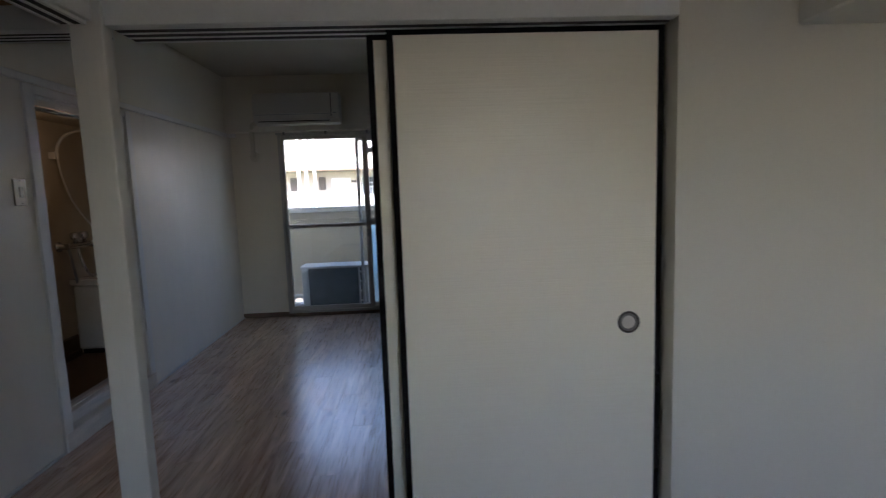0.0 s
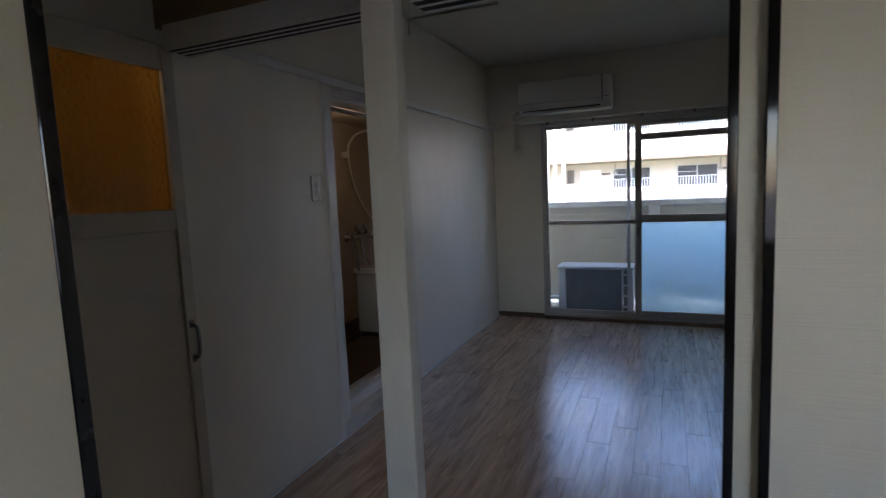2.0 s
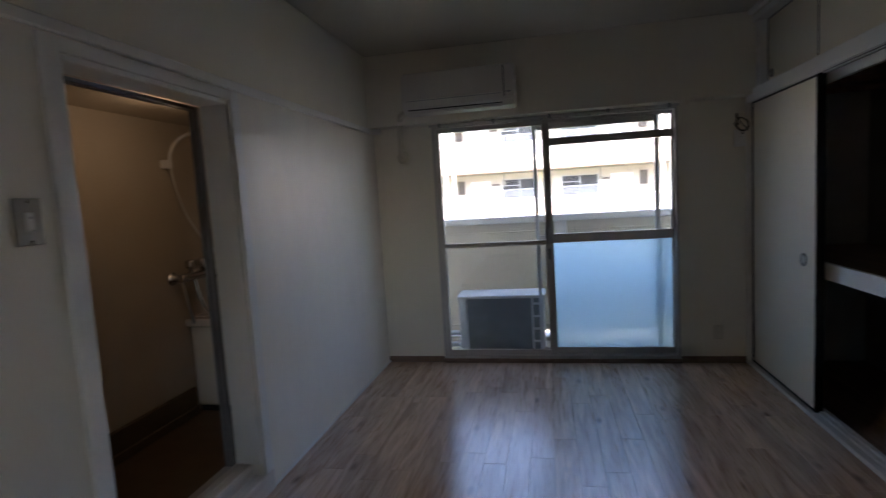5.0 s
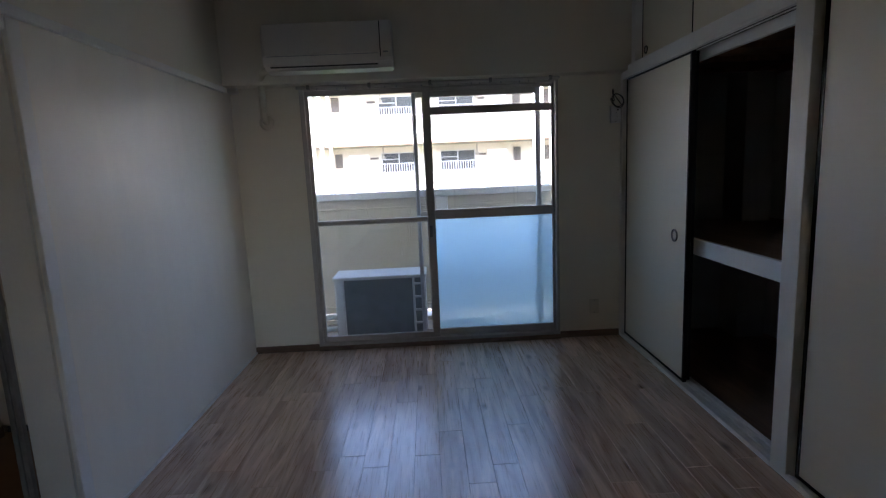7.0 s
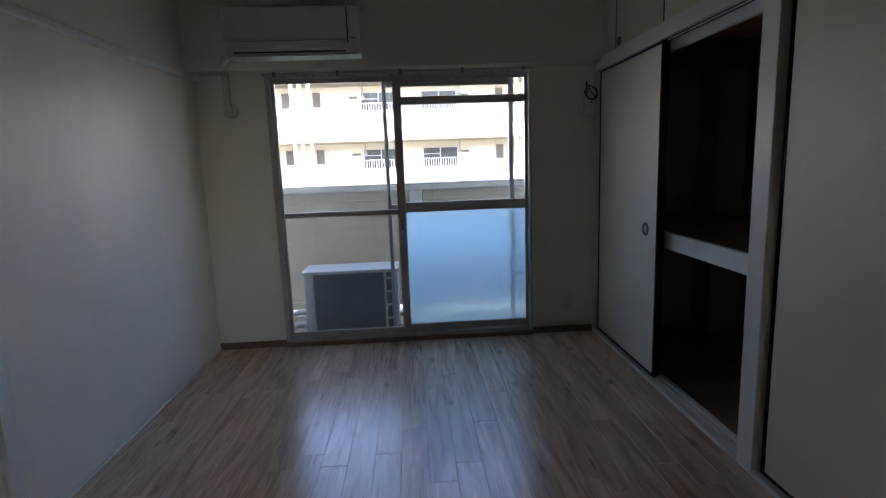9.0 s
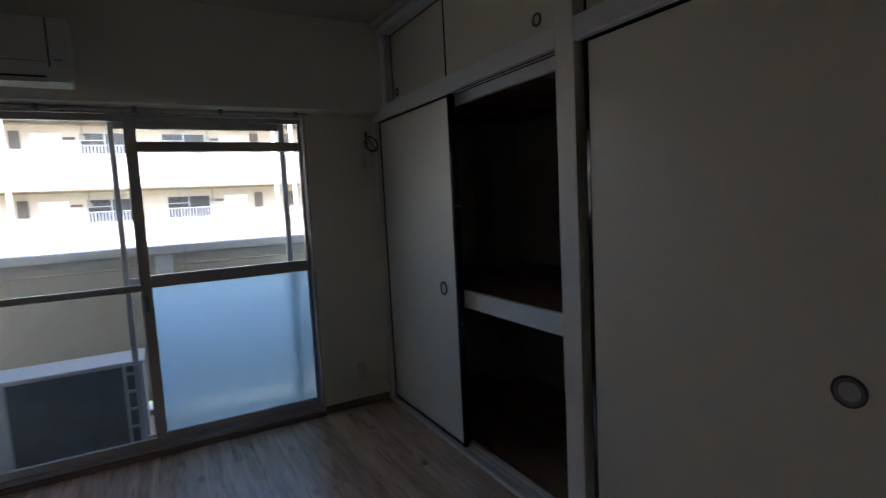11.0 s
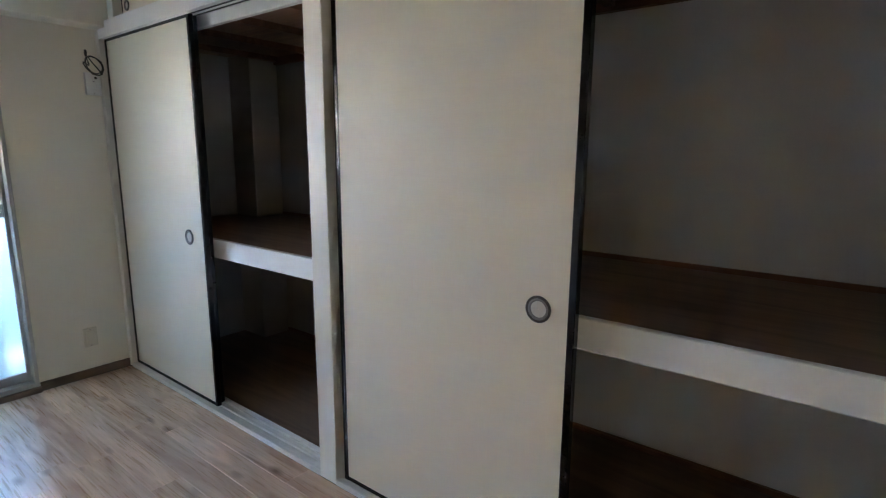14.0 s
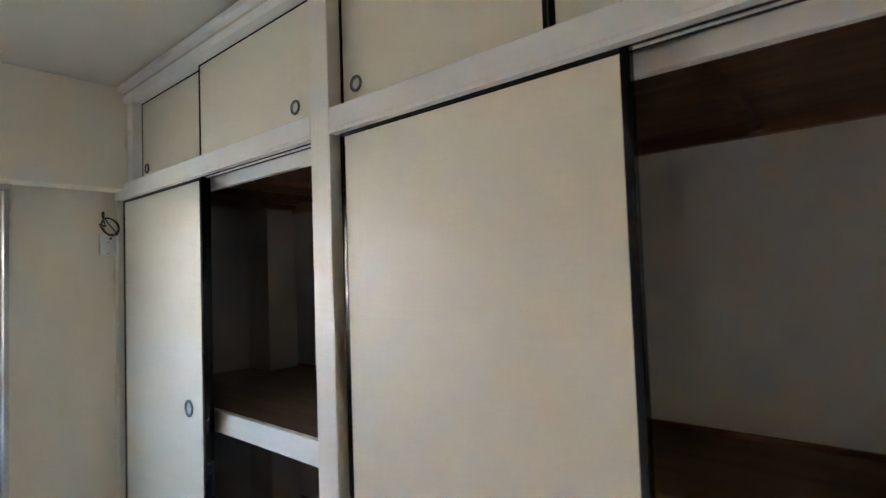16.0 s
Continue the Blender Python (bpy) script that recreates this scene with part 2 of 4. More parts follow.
fn, fl_ = FROST.node_tree.nodes, FROST.node_tree.links
ft = fn.new("ShaderNodeBsdfTranslucent")
ft.inputs[0].default_value = (0.7, 0.87, 0.92, 1)
fm = fn.new("ShaderNodeMixShader")
fm.inputs[0].default_value = 0.4
fl_.new(fn["Principled BSDF"].outputs[0], fm.inputs[1])
fl_.new(ft.outputs[0], fm.inputs[2])
fl_.new(fm.outputs[0], fn["Material Output"].inputs[0])
AMBER = glass("amber_glass", 0.24, (1.0, 0.6, 0.15), 1.0)
ACWHITE = material("appliance_plastic", (0.8, 0.8, 0.78), 0.35, vary=0.02, bump=0.02)
# beige plastic, taken darker because the air conditioner's front lies in shade
ACBODY = material("shade_toned_beige_plastic", (0.66, 0.635, 0.58), 0.4, vary=0.03, bump=0.02)
ACGREY = material("grey_plastic", (0.3, 0.31, 0.32), 0.5, vary=0.05, bump=0.02)
CREAM = material("cream_plastic", (0.66, 0.62, 0.5), 0.45, vary=0.05, bump=0.03)
UNITBODY = material("outdoor_unit_steel", (0.6, 0.62, 0.62), 0.45, vary=0.08, scale=4, bump=0.05, stain=0.2)
FINS = material("condenser_fins", (0.18, 0.21, 0.22), 0.5, 0.3, vary=0.25, scale=10, bump=0.1)
CABLE = material("black_cable", (0.015, 0.015, 0.016), 0.5)
CONCRETE = material("balcony_concrete", (0.52, 0.5, 0.46), 0.85, vary=0.16, scale=2, fine=120, bump=0.4, stain=0.4)
PANEL = material("balcony_panel", (0.58, 0.55, 0.47), 0.75, vary=0.1, scale=2, fine=90, bump=0.2, stain=0.3)
CAP = material("galvanised_cap", (0.7, 0.72, 0.74), 0.5, 0.1, vary=0.12, scale=6, bump=0.1, stain=0.25)
BATHWALL = material("bathroom_wall_paint", (0.6, 0.545, 0.46), 0.45, vary=0.1, scale=2, fine=80, bump=0.15, stain=0.25)
BATHFLOOR = material("bathroom_floor", (0.13, 0.085, 0.05), 0.5, vary=0.25, scale=8, fine=140, bump=0.3)
BATHSKIRT = material("bathroom_plinth", (0.13, 0.1, 0.07), 0.5, vary=0.2, scale=5, bump=0.2)
TUB = material("bathtub_enamel", (0.68, 0.64, 0.56), 0.25, vary=0.04, bump=0.02)
FACADE = material("facade_render", (0.6, 0.525, 0.435), 0.85, vary=0.1, scale=0.8, fine=30, bump=0.2, stain=0.25)
DRIP = material("brown_drip_edge", (0.2, 0.13, 0.09), 0.8, vary=0.3, scale=2, bump=0.2)
SLAB = material("facade_slab", (0.37, 0.34, 0.295), 0.85, vary=0.25, scale=0.9, fine=20, bump=0.3, stain=0.6)
RAILPAINT = material("white_railing_paint", (0.8, 0.8, 0.78), 0.5, vary=0.06, scale=3, bump=0.05)
DARKGLASS = material("far_window_glass", (0.075, 0.075, 0.075), 0.2, vary=0.35, scale=0.9, bump=0.0)
FARDOOR = material("far_steel_door", (0.84, 0.84, 0.83), 0.5, vary=0.06, bump=0.05)
DARKGLASS.node_tree.nodes["Principled BSDF"].inputs["Specular IOR Level"].default_value = 0.25
METERBOX = material("brown_meter_steel", (0.13, 0.105, 0.085), 0.6, vary=0.3, scale=4, bump=0.1)
GRASS = material("mown_grass", (0.075, 0.13, 0.035), 0.9, vary=0.4, scale=0.6, fine=14, bump=0.4)
GROUND = material("asphalt_ground", (0.1, 0.1, 0.095), 0.9, vary=0.3, scale=0.5, fine=20, bump=0.4)


# ---- mesh helpers ----
def box(bm, x0, x1, y0, y1, z0, z1, bevel=0.0, segs=1):
    r = bmesh.ops.create_cube(bm, size=1, matrix=Matrix.Translation(((x0 + x1) / 2, (y0 + y1) / 2, (z0 + z1) / 2)) @ Matrix.Diagonal((abs(x1 - x0), abs(y1 - y0), abs(z1 - z0), 1)))
    if bevel:
        edges = list({e for v in r["verts"] for e in v.link_edges})
        bmesh.ops.bevel(bm, geom=edges, offset=bevel, segments=segs, profile=0.6, affect="EDGES")
    return bm


def boxes(*rows, bevel=0.0, segs=1):
    bm = bmesh.new()
    for r in rows:
        box(bm, *r, bevel=bevel, segs=segs)
    return bm


def lathe(bm, rings, m=None, n=28, close=True):
    """Rings of (radius, height) turned round local z, then moved by m."""
    m = m or Matrix()
    loops = []
    for r, h in rings:
        loops.append([bm.verts.new(m @ Vector((r * math.cos(2 * math.pi * i / n), r * math.sin(2 * math.pi * i / n), h))) for i in range(n)])
    for a, b in zip(loops, loops[1:]):
        for i in range(n):
            f = bm.faces.new((a[i], a[(i + 1) % n], b[(i + 1) % n], b[i]))
            f.smooth = True
    if close:
        bm.faces.new(loops[0][::-1])
        bm.faces.new(loops[-1])
    return bm


def tube(bm, points, r, n=10):
    """A round tube along points, smoothed."""
    pts = [Vector(p) for p in points]
    fine = []
    for i in range(len(pts) - 1):
        p0, p1, p2, p3 = pts[max(i - 1, 0)], pts[i], pts[i + 1], pts[min(i + 2, len(pts) - 1)]
        for k in range(6):
            t = k / 6
            fine.append(0.5 * ((2 * p1) + (p2 - p0) * t + (2 * p0 - 5 * p1 + 4 * p2 - p3) * t * t + (3 * p1 - p0 - 3 * p2 + p3) * t ** 3))
    fine.append(pts[-1])
    loops = []
    side = None
    for i, p in enumerate(fine):
        d = (fine[min(i + 1, len(fine) - 1)] - fine[max(i - 1, 0)]).normalized()
        if side is None:
            side = d.orthogonal().normalized()
        side = (side - d * side.dot(d)).normalized()
        up = d.cross(side)
        loops.append([bm.verts.new(p + r * (math.cos(2 * math.pi * k / n) * side + math.sin(2 * math.pi * k / n) * up)) for k in range(n)])
    for a, b in zip(loops, loops[1:]):
        for k in range(n):
            f = bm.faces.new((a[k], a[(k + 1) % n], b[(k + 1) % n], b[k]))
            f.smooth = True
    bm.faces.new(loops[0][::-1])
    bm.faces.new(loops[-1])
    return bm


def mesh_of(name, bm, mat):
    bmesh.ops.recalc_face_normals(bm, faces=bm.faces)
    me = bpy.data.meshes.new(name)
    bm.to_mesh(me)
    bm.free()
    me.materials.append(mat)
    return me


def part(name, bm, mat, parent=None, label=""):
    ob = new(name, mesh_of(name, bm, mat))
    if parent:
        ob.parent = parent
    return tagged(ob, label)


def thing(name, label, category, place=None, group="", kind=""):
    ob = new(name)
    ob.empty_display_size = 0.1
    if place:
        ob.matrix_world = place
    return tagged(ob, label, category, group, kind)


def solid(name, bm, mat, label, category, kind="structure", group=""):
    return tagged(part(name, bm, mat), label, category, group, kind)


def holed(axis, a0, a1, t0, t1, z0, z1, holes=()):
    """Boxes of a wall that runs along axis from a0 to a1, t0 to t1 thick, with holes (h0, h1, zlow, zhigh)."""
    rows = []

    def put(p, q, lo, hi):
        if q - p > 1e-4 and hi - lo > 1e-4:
            rows.append((p, q, t0, t1, lo, hi) if axis == "x" else (t0, t1, p, q, lo, hi))
    at = a0
    for h0, h1, lo, hi in sorted(holes):
        put(at, h0, z0, z1)
        put(h0, h1, z0, lo)
        put(h0, h1, hi, z1)
        at = h1
    put(at, a1, z0, z1)
    return boxes(*rows)


# ---- structure ----
CZ = 2.34
WX, EX, NY = -1.655, 0.955, 5.73
PY0, PY1 = 1.992, 2.17
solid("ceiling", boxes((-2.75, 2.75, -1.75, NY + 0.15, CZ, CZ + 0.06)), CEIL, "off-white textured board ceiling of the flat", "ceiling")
solid("wall_west", holed("y", -1.6, NY, WX - 0.12, WX, 0, CZ, [(1.37, 2.126, 0, 1.745), (3.05, 3.83, 0, 1.735)]), GLOSSWALL,
      "glossy white painted panel wall with two door openings", "wall")
solid("wall_north", holed("x", WX - 0.12, 2.0, NY, NY + 0.15, 0, CZ, [(-1.2, 0.525, 0.03, 1.815)]), WALL, "cream papered window wall", "wall")
solid("beam", boxes((WX, EX + 0.06, NY - 0.13, NY, 1.825, CZ), bevel=0.004), WALL, "cream papered beam over the window", "beam")
solid("wall_east", boxes((1.87, 2.0, PY1, NY, 0, CZ)), CLOSETWALL, "pale grey board back wall of the closet", "wall")
solid("wall_partition", boxes((0.895, 2.6, 1.997, PY1, 0, 1.785), (-0.72, 2.6, 1.997, PY1 - 0.004, 1.785, CZ)), ROOMWALL, "papered partition wall with sliding doors, toned down for its dimmer light", "wall")
solid("wall_hall", boxes((WX, -0.812, 2.118, 2.2, 1.80, CZ)), VENEER, "tan veneered panel over the hall lintel", "wall")
solid("wall_hall_side", boxes((-0.843, -0.747, -1.6, 0.38, 0, 1.7), (-0.843, -0.747, -1.6, 1.982, 1.786, CZ)), WALL, "cream papered wall beside the hall", "wall")
solid("wall_south", holed("x", WX - 0.12, 2.72, -1.72, -1.6, 0, CZ, [(0.4, 1.5, 0.75, 1.76)]), WALL, "cream papered wall with a window opening", "wall")
# out-of-view slab, added only to block the sun patch on the front room floor
solid("south_sun_blocker", boxes((-1.78, 2.72, -3.0, -1.721, 2.3, 2.4)), WALL, "unseen slab added to keep direct sun out of the front room window", "eave")
solid("wall_room_east", boxes((2.6, 2.72, -1.6, 2.3, 0, CZ)), WALL, "cream papered end wall", "wall")
cup = thing("hanging_cupboard", "white painted upper cupboard hung on the papered wall", "cupboard", pose(1.9, 1.994, 1.672))
part("body", boxes((-0.65, 0.64, -0.62, 0, 0, 0.6), bevel=0.006), TRIM, cup)
part("door_leaf", boxes((-0.6, 0.0, -0.64, -0.624, 0.05, 0.56), bevel=0.003), PAPER, cup)
part("door_leaf", boxes((0.01, 0.61, -0.64, -0.624, 0.05, 0.56), bevel=0.003), PAPER, cup)

# lintels with three grooves, and the corner post
kam = thing("lintel_rail", "white painted lintel with sliding door grooves", "lintel", kind="structure")
for x0, x1, y0, y1, z in ((-1.619, -0.812, 2.112, 2.215, 1.726), (-0.72, 0.895, PY0 + 0.03, PY1, 1.706)):
    part("lintel", boxes((x0, x1, y0, y1, z + 0.009, z + 0.079), bevel=0.002), TRIM, kam)
    n = 3
    step = (y1 - y0 - 0.012) / n
    for k in range(n):
        y = y0 + 0.006 + step * (k + 0.5)
        part("groove_strip", boxes((x0, x1, y - step * 0.36, y + step * 0.36, z + 0.002, z + 0.01)), GROOVE, kam, "dark brown groove")
    for k in range(n + 1):
        y = y0 + 0.006 + step * k
        part("groove_lip", boxes((x0, x1, y - step * 0.13, y + step * 0.13, z, z + 0.01)), TRIM, kam)
part("lintel", boxes((-0.72, 0.895, PY0, PY0 + 0.0295, 1.706, 1.785), bevel=0.002), TRIM, kam)
part("lintel", boxes((-0.845, -0.745, 0.38, 1.982, 1.715, 1.785), bevel=0.002), TRIM, kam)
for k in range(2):
    x = -0.815 + 0.034 * k
    part("groove_strip", boxes((x - 0.011, x + 0.011, 0.38, 1.98, 1.708, 1.716)), GROOVE, kam, "dark brown groove")
for k in range(3):
    x = -0.832 + 0.034 * k
    part("groove_lip", boxes((x - 0.005, x + 0.005, 0.38, 1.98, 1.706, 1.716)), TRIM, kam)
solid("corner_post", boxes((-0.81, -0.721, 1.984, 2.034, 0, CZ), bevel=0.005, segs=2), PILLAR, "white painted square wooden post between the rooms", "post")

# ---- floor ----
floor = solid("floor", boxes((-1.78, 2.72, -1.72, NY + 0.149, -0.14, -0.014)), SUB, "light oak laminate plank floor", "floor")
WID, LEN = 0.1115, 0.91
full = mesh_of("plank", boxes((0.0002, WID - 0.0002, 0.0005, LEN - 0.0005, -0.012, 0), bevel=0.0009), FLOOR)
xs = [-0.715 + WID * k for k in range(-9, 30)]
for i, x in enumerate(xs):
    if x + WID < WX or x > 2.6:
        continue
    x0, x1 = max(x, WX), min(x + WID, 2.6)
    cut_x = x1 - x0 < WID - 1e-4
    lo, hi = (-1.0 if x < -0.9 else 1.99), NY - 0.013
    if x0 > 0.93:
        continue
    if x1 > EX:
        x1, cut_x = EX, True
    y = lo - random.random() * LEN
    while y < hi:
        y0, y1 = max(y, lo), min(y + LEN, hi)
        if y1 - y0 > 0.02:
            if cut_x or y1 - y0 < LEN - 1e-4:
                ob = part("plank", boxes((x0 - x + 0.0002, x1 - x - 0.0002, y0 - y + 0.0005, y1 - y - 0.0005, -0.012, 0), bevel=0.0009), FLOOR, floor)
            else:
                ob = new("plank", full)
                ob.parent = floor
            ob.location = (x, y, 0)
        y += LEN
# plain unseen floor, added to bounce light onto the front room walls
solid("floor_bounce", boxes((-0.82, 2.6, -1.6, 1.989, -0.013, 0.0)), BOUNCETAN, "unseen tan floor of the front room, added to bounce light", "floor")
solid("baseboard", boxes((WX, -1.205, NY - 0.012, NY, 0, 0.045), (0.53, EX, NY - 0.012, NY, 0, 0.045), bevel=0.003), SKIRT, "dark brown wooden skirting under the window wall", "baseboard")
solid("window_threshold", boxes((-1.204, 0.529, NY - 0.036, NY, 0.0005, 0.03), bevel=0.003), SKIRT, "dark brown wooden threshold below the window", "threshold")
solid("trim", boxes((WX, WX + 0.012, 3.891, NY - 0.013, 0, 0.014), (WX, WX + 0.012, 2.192, 2.985, 0, 0.014), bevel=0.003), TRIM, "thin white bead along the painted wall", "trim")
# thin matt facing added over the gloss paint to imitate shade above the rail
solid("wall_west_upper", boxes((WX, WX + 0.004, 2.216, NY - 0.131, 1.819, CZ - 0.001)), WALL, "matt cream strip above the picture rail, added to darken the wall where it is shaded", "wall")
rail = thing("picture_rail", "thin white picture rail on the painted wall", "rail", kind="structure")
part("rail", boxes((WX, WX + 0.022, 2.192, NY - 0.14, 1.782, 1.818), bevel=0.004), TRIM, rail)
part("end_block", boxes((WX, WX + 0.06, NY - 0.05, NY - 0.002, 1.79, 1.83), bevel=0.006), TRIM, rail)

# ---- bathroom ----
solid("bathroom_wall_west", boxes((-2.72, -2.6, 2.4, 5.5, -0.05, CZ)), BATHWALL, "beige painted bathroom wall", "wall")
solid("bathroom_wall_north", boxes((-2.6, WX - 0.12, 5.4, 5.5, -0.05, CZ)), BATHWALL, "beige painted bathroom end wall", "wall")
solid("bathroom_wall_south", boxes((-2.6, WX - 0.12, 2.4, 2.52, -0.05, CZ)), BATHWALL, "beige painted bathroom side wall", "wall")
solid("bathroom_lining", boxes((WX - 0.13, WX - 0.121, 3.86, 5.4, 0.02, 1.829), (WX - 0.13, WX - 0.121, 2.52, 2.98, 0.02, 1.829), (WX - 0.13, WX - 0.121, 2.98, 3.86, 1.735, 1.829)), BATHWALL, "beige painted bathroom wall lining", "wall")
solid("bathroom_ceiling", boxes((-2.6, WX - 0.122, 2.52, 5.4, 1.83, 1.9)), BATHWALL, "beige painted bathroom ceiling", "ceiling")
solid("bathroom_floor", boxes((-2.6, WX - 0.122, 2.52, 5.4, -0.05, 0.02)), BATHFLOOR, "dark brown bathroom floor", "floor")
solid("bathroom_plinth", boxes((-2.6, -2.575, 2.52, 4.63, 0.02, 0.19), bevel=0.006), BATHSKIRT, "dark brown bathroom plinth", "plinth")
solid("plinth_bead", boxes((-2.575, -2.562, 2.52, 4.63, 0.02, 0.075), bevel=0.004), BATHSKIRT, "brown bathroom skirting bead", "trim")

d1 = thing("door_1", "open bathroom doorway with white painted frame and stepped sill", "doorway", kind="structure")
JN = 3.83
part("casing", boxes((WX, WX + 0.016, 2.988, 3.05, 0.0, 1.776), bevel=0.004, segs=2), TRIM, d1)
part("casing", boxes((WX, WX + 0.016, JN, 3.888, 0.096, 1.776), bevel=0.004, segs=2), TRIM, d1)
part("casing", boxes((WX, WX + 0.014, 3.051, JN - 0.001, 1.735, 1.776), bevel=0.003), TRIM, d1)
part("casing_bead", boxes((WX - 0.011, WX + 0.006, 3.066, JN - 0.017, 1.716, 1.734), bevel=0.003), TRIM, d1)
part("jamb", boxes((WX - 0.121, WX - 0.001, JN - 0.015, JN - 0.001, 0.15, 1.733)), TRIM, d1)
part("jamb", boxes((WX - 0.121, WX - 0.001, 3.051, 3.065, 0.15, 1.733)), TRIM, d1)
part("head", boxes((WX - 0.121, WX - 0.012, 3.066, JN - 0.016, 1.718, 1.733), bevel=0.003), TRIM, d1)
part("step", boxes((WX - 0.05, WX + 0.018, 3.0, 3.89, 0.0, 0.094), bevel=0.004), WORN, d1, "worn white lower step")
part("sill", boxes((WX - 0.13, WX - 0.046, 3.052, JN - 0.002, 0.0, 0.15), bevel=0.005), WORN, d1, "worn white sill")
part("sill_ridge", boxes((WX - 0.09, WX - 0.082, 3.066, JN - 0.016, 0.1505, 0.156), bevel=0.002), WORN, d1)
for k in range(2):
    part("door_track", boxes((WX - 0.142 - 0.022 * k, WX - 0.126 - 0.022 * k, JN - 0.035, JN - 0.014, 0.12, 1.715), bevel=0.002), ALUDARK, d1, "dark aluminium door track")
    part("door_track", boxes((WX - 0.142 - 0.022 * k, WX - 0.126 - 0.022 * k, 3.07, JN - 0.014, 1.7, 1.716), bevel=0.002), ALUDARK, d1, "dark aluminium door track")
part("door_track", boxes((WX - 0.17, WX - 0.131, 3.07, JN - 0.014, 0.12, 0.145), bevel=0.002), ALU, d1, "aluminium bottom track")

tub = thing("bathtub", "cream enamel bathtub against the beige wall", "bathtub", pose(-2.2, 5.0, 0.02))
bm = bmesh.new()
box(bm, -0.395, 0.3, -0.36, 0.38, 0.04, 0.56, bevel=0.03, segs=3)
part("apron", bm, TUB, tub)
bm = bmesh.new()
for r in ((-0.4, 0.33, -0.385, -0.3, 0.555, 0.605), (-0.4, 0.33, 0.31, 0.395, 0.555, 0.605), (-0.4, -0.31, -0.3, 0.31, 0.555, 0.605), (0.24, 0.33, -0.3, 0.31, 0.555, 0.605)):
    box(bm, *r, bevel=0.016, segs=3)
part("rim", bm, TUB, tub)
part("plinth", boxes((-0.38, 0.27, -0.33, 0.36, 0, 0.042)), RUBBER, tub)

fa = thing("wall_faucet", "chrome two-handle bath faucet on the bathroom wall", "faucet", pose(-2.6, 4.66, 0.89))
bm = bmesh.new()
tube(bm, [(0.07, -0.13, 0), (0.07, 0.15, 0)], 0.024, 14)
part("body", bm, CHROME, fa)
for y in (-0.11, 0.13):
    bm = bmesh.new()
    lathe(bm, [(0.04, 0), (0.04, 0.007), (0.022, 0.012), (0.02, 0.07)], pose(0, y, 0, 0, 90, 0))
    part("escutcheon", bm, CHROME, fa)
for y in (-0.02, 0.09):
    bm = bmesh.new()
    lathe(bm, [(0.016, 0.018), (0.016, 0.045), (0.03, 0.05), (0.034, 0.062), (0.034, 0.088), (0.028, 0.1), (0.012, 0.104)], pose(0.07, y, 0), 8)
    part("handle", bm, CHROME, fa)
bm = bmesh.new()
tube(bm, [(0.07, 0.11, 0), (0.12, 0.11, -0.012), (0.2, 0.11, -0.03), (0.22, 0.11, -0.065)], 0.014, 12)
part("spout", bm, CHROME, fa)
bm = bmesh.new()
tube(bm, [(0.07, -0.11, -0.01), (0.085, -0.11, -0.1), (0.08, -0.075, -0.22), (0.06, -0.03, -0.3)], 0.01)
part("drain_hose", bm, ACGREY, fa)
bm = bmesh.new()
tube(bm, [(0.07, 0.0, -0.01), (0.09, 0.0, -0.12), (0.11, 0.03, -0.22), (0.1, 0.1, -0.26)], 0.01)
part("supply_hose", bm, CHROME, fa)
sh = thing("shower", "white hand shower and hose hung on the wall", "shower", pose(-2.6, 4.58, 1.58))
bm = bmesh.new()
box(bm, 0, 0.05, -0.025, 0.025, -0.03, 0.02, bevel=0.006, segs=2)
part("holder", bm, ACWHITE, sh)
bm = bmesh.new()
tube(bm, [(0.05, 0.0, -0.02), (0.05, 0.01, 0.06), (0.07, 0.06, 0.14), (0.1, 0.16, 0.19), (0.13, 0.2, 0.195)], 0.011)
part("hand_piece", bm, ACWHITE, sh)
bm = bmesh.new()
tube(bm, [(0.05, 0.0, -0.02), (0.05, 0.02, -0.14), (0.05, 0.1, -0.32), (0.05, 0.22, -0.46), (0.05, 0.33, -0.56), (0.06, 0.36, -0.64), (0.06, 0.24, -0.69)], 0.0065)
part("hose", bm, ACWHITE, sh)

# ---- entry room behind the amber door ----
solid("entry_floor", boxes((-2.6, WX - 0.121, 1.0, 2.4, -0.05, 0.0)), BATHFLOOR, "dark brown floor behind the amber glass door", "floor")
solid("entry_wall", boxes((-2.72, -2.6, 1.0, 2.4, 0, CZ), (-2.6, WX - 0.12, 0.9, 1.0, 0, CZ)), BATHWALL, "beige wall behind the amber glass door", "wall")
d2 = thing("door_2", "closed cream door with an amber glass light", "door", kind="structure")
part("stile", boxes((WX + 0.001, WX + 0.034, 2.1, 2.145, 0.01, 1.745), bevel=0.003), DOORPAINT, d2)
part("stile", boxes((WX + 0.001, WX + 0.034, 1.375, 1.43, 0.01, 1.745), bevel=0.003), DOORPAINT, d2)
part("rail", boxes((WX + 0.001, WX + 0.033, 1.43, 2.1, 1.665, 1.745), bevel=0.003), DOORPAINT, d2)
part("rail", boxes((WX + 0.001, WX + 0.033, 1.43, 2.1, 1.15, 1.22), bevel=0.003), DOORPAINT, d2)
part("rail", boxes((WX + 0.001, WX + 0.033, 1.43, 2.1, 0.01, 0.2), bevel=0.003), DOORPAINT, d2)
part("panel", boxes((WX + 0.006, WX + 0.022, 1.43, 2.1, 0.2, 1.15)), DOORPAINT, d2)
g = part("pane", boxes((WX + 0.012, WX + 0.018, 1.43, 2.1, 1.22, 1.665)), AMBER, d2, "amber patterned glass")
g.visible_shadow = False
bm = bmesh.new()
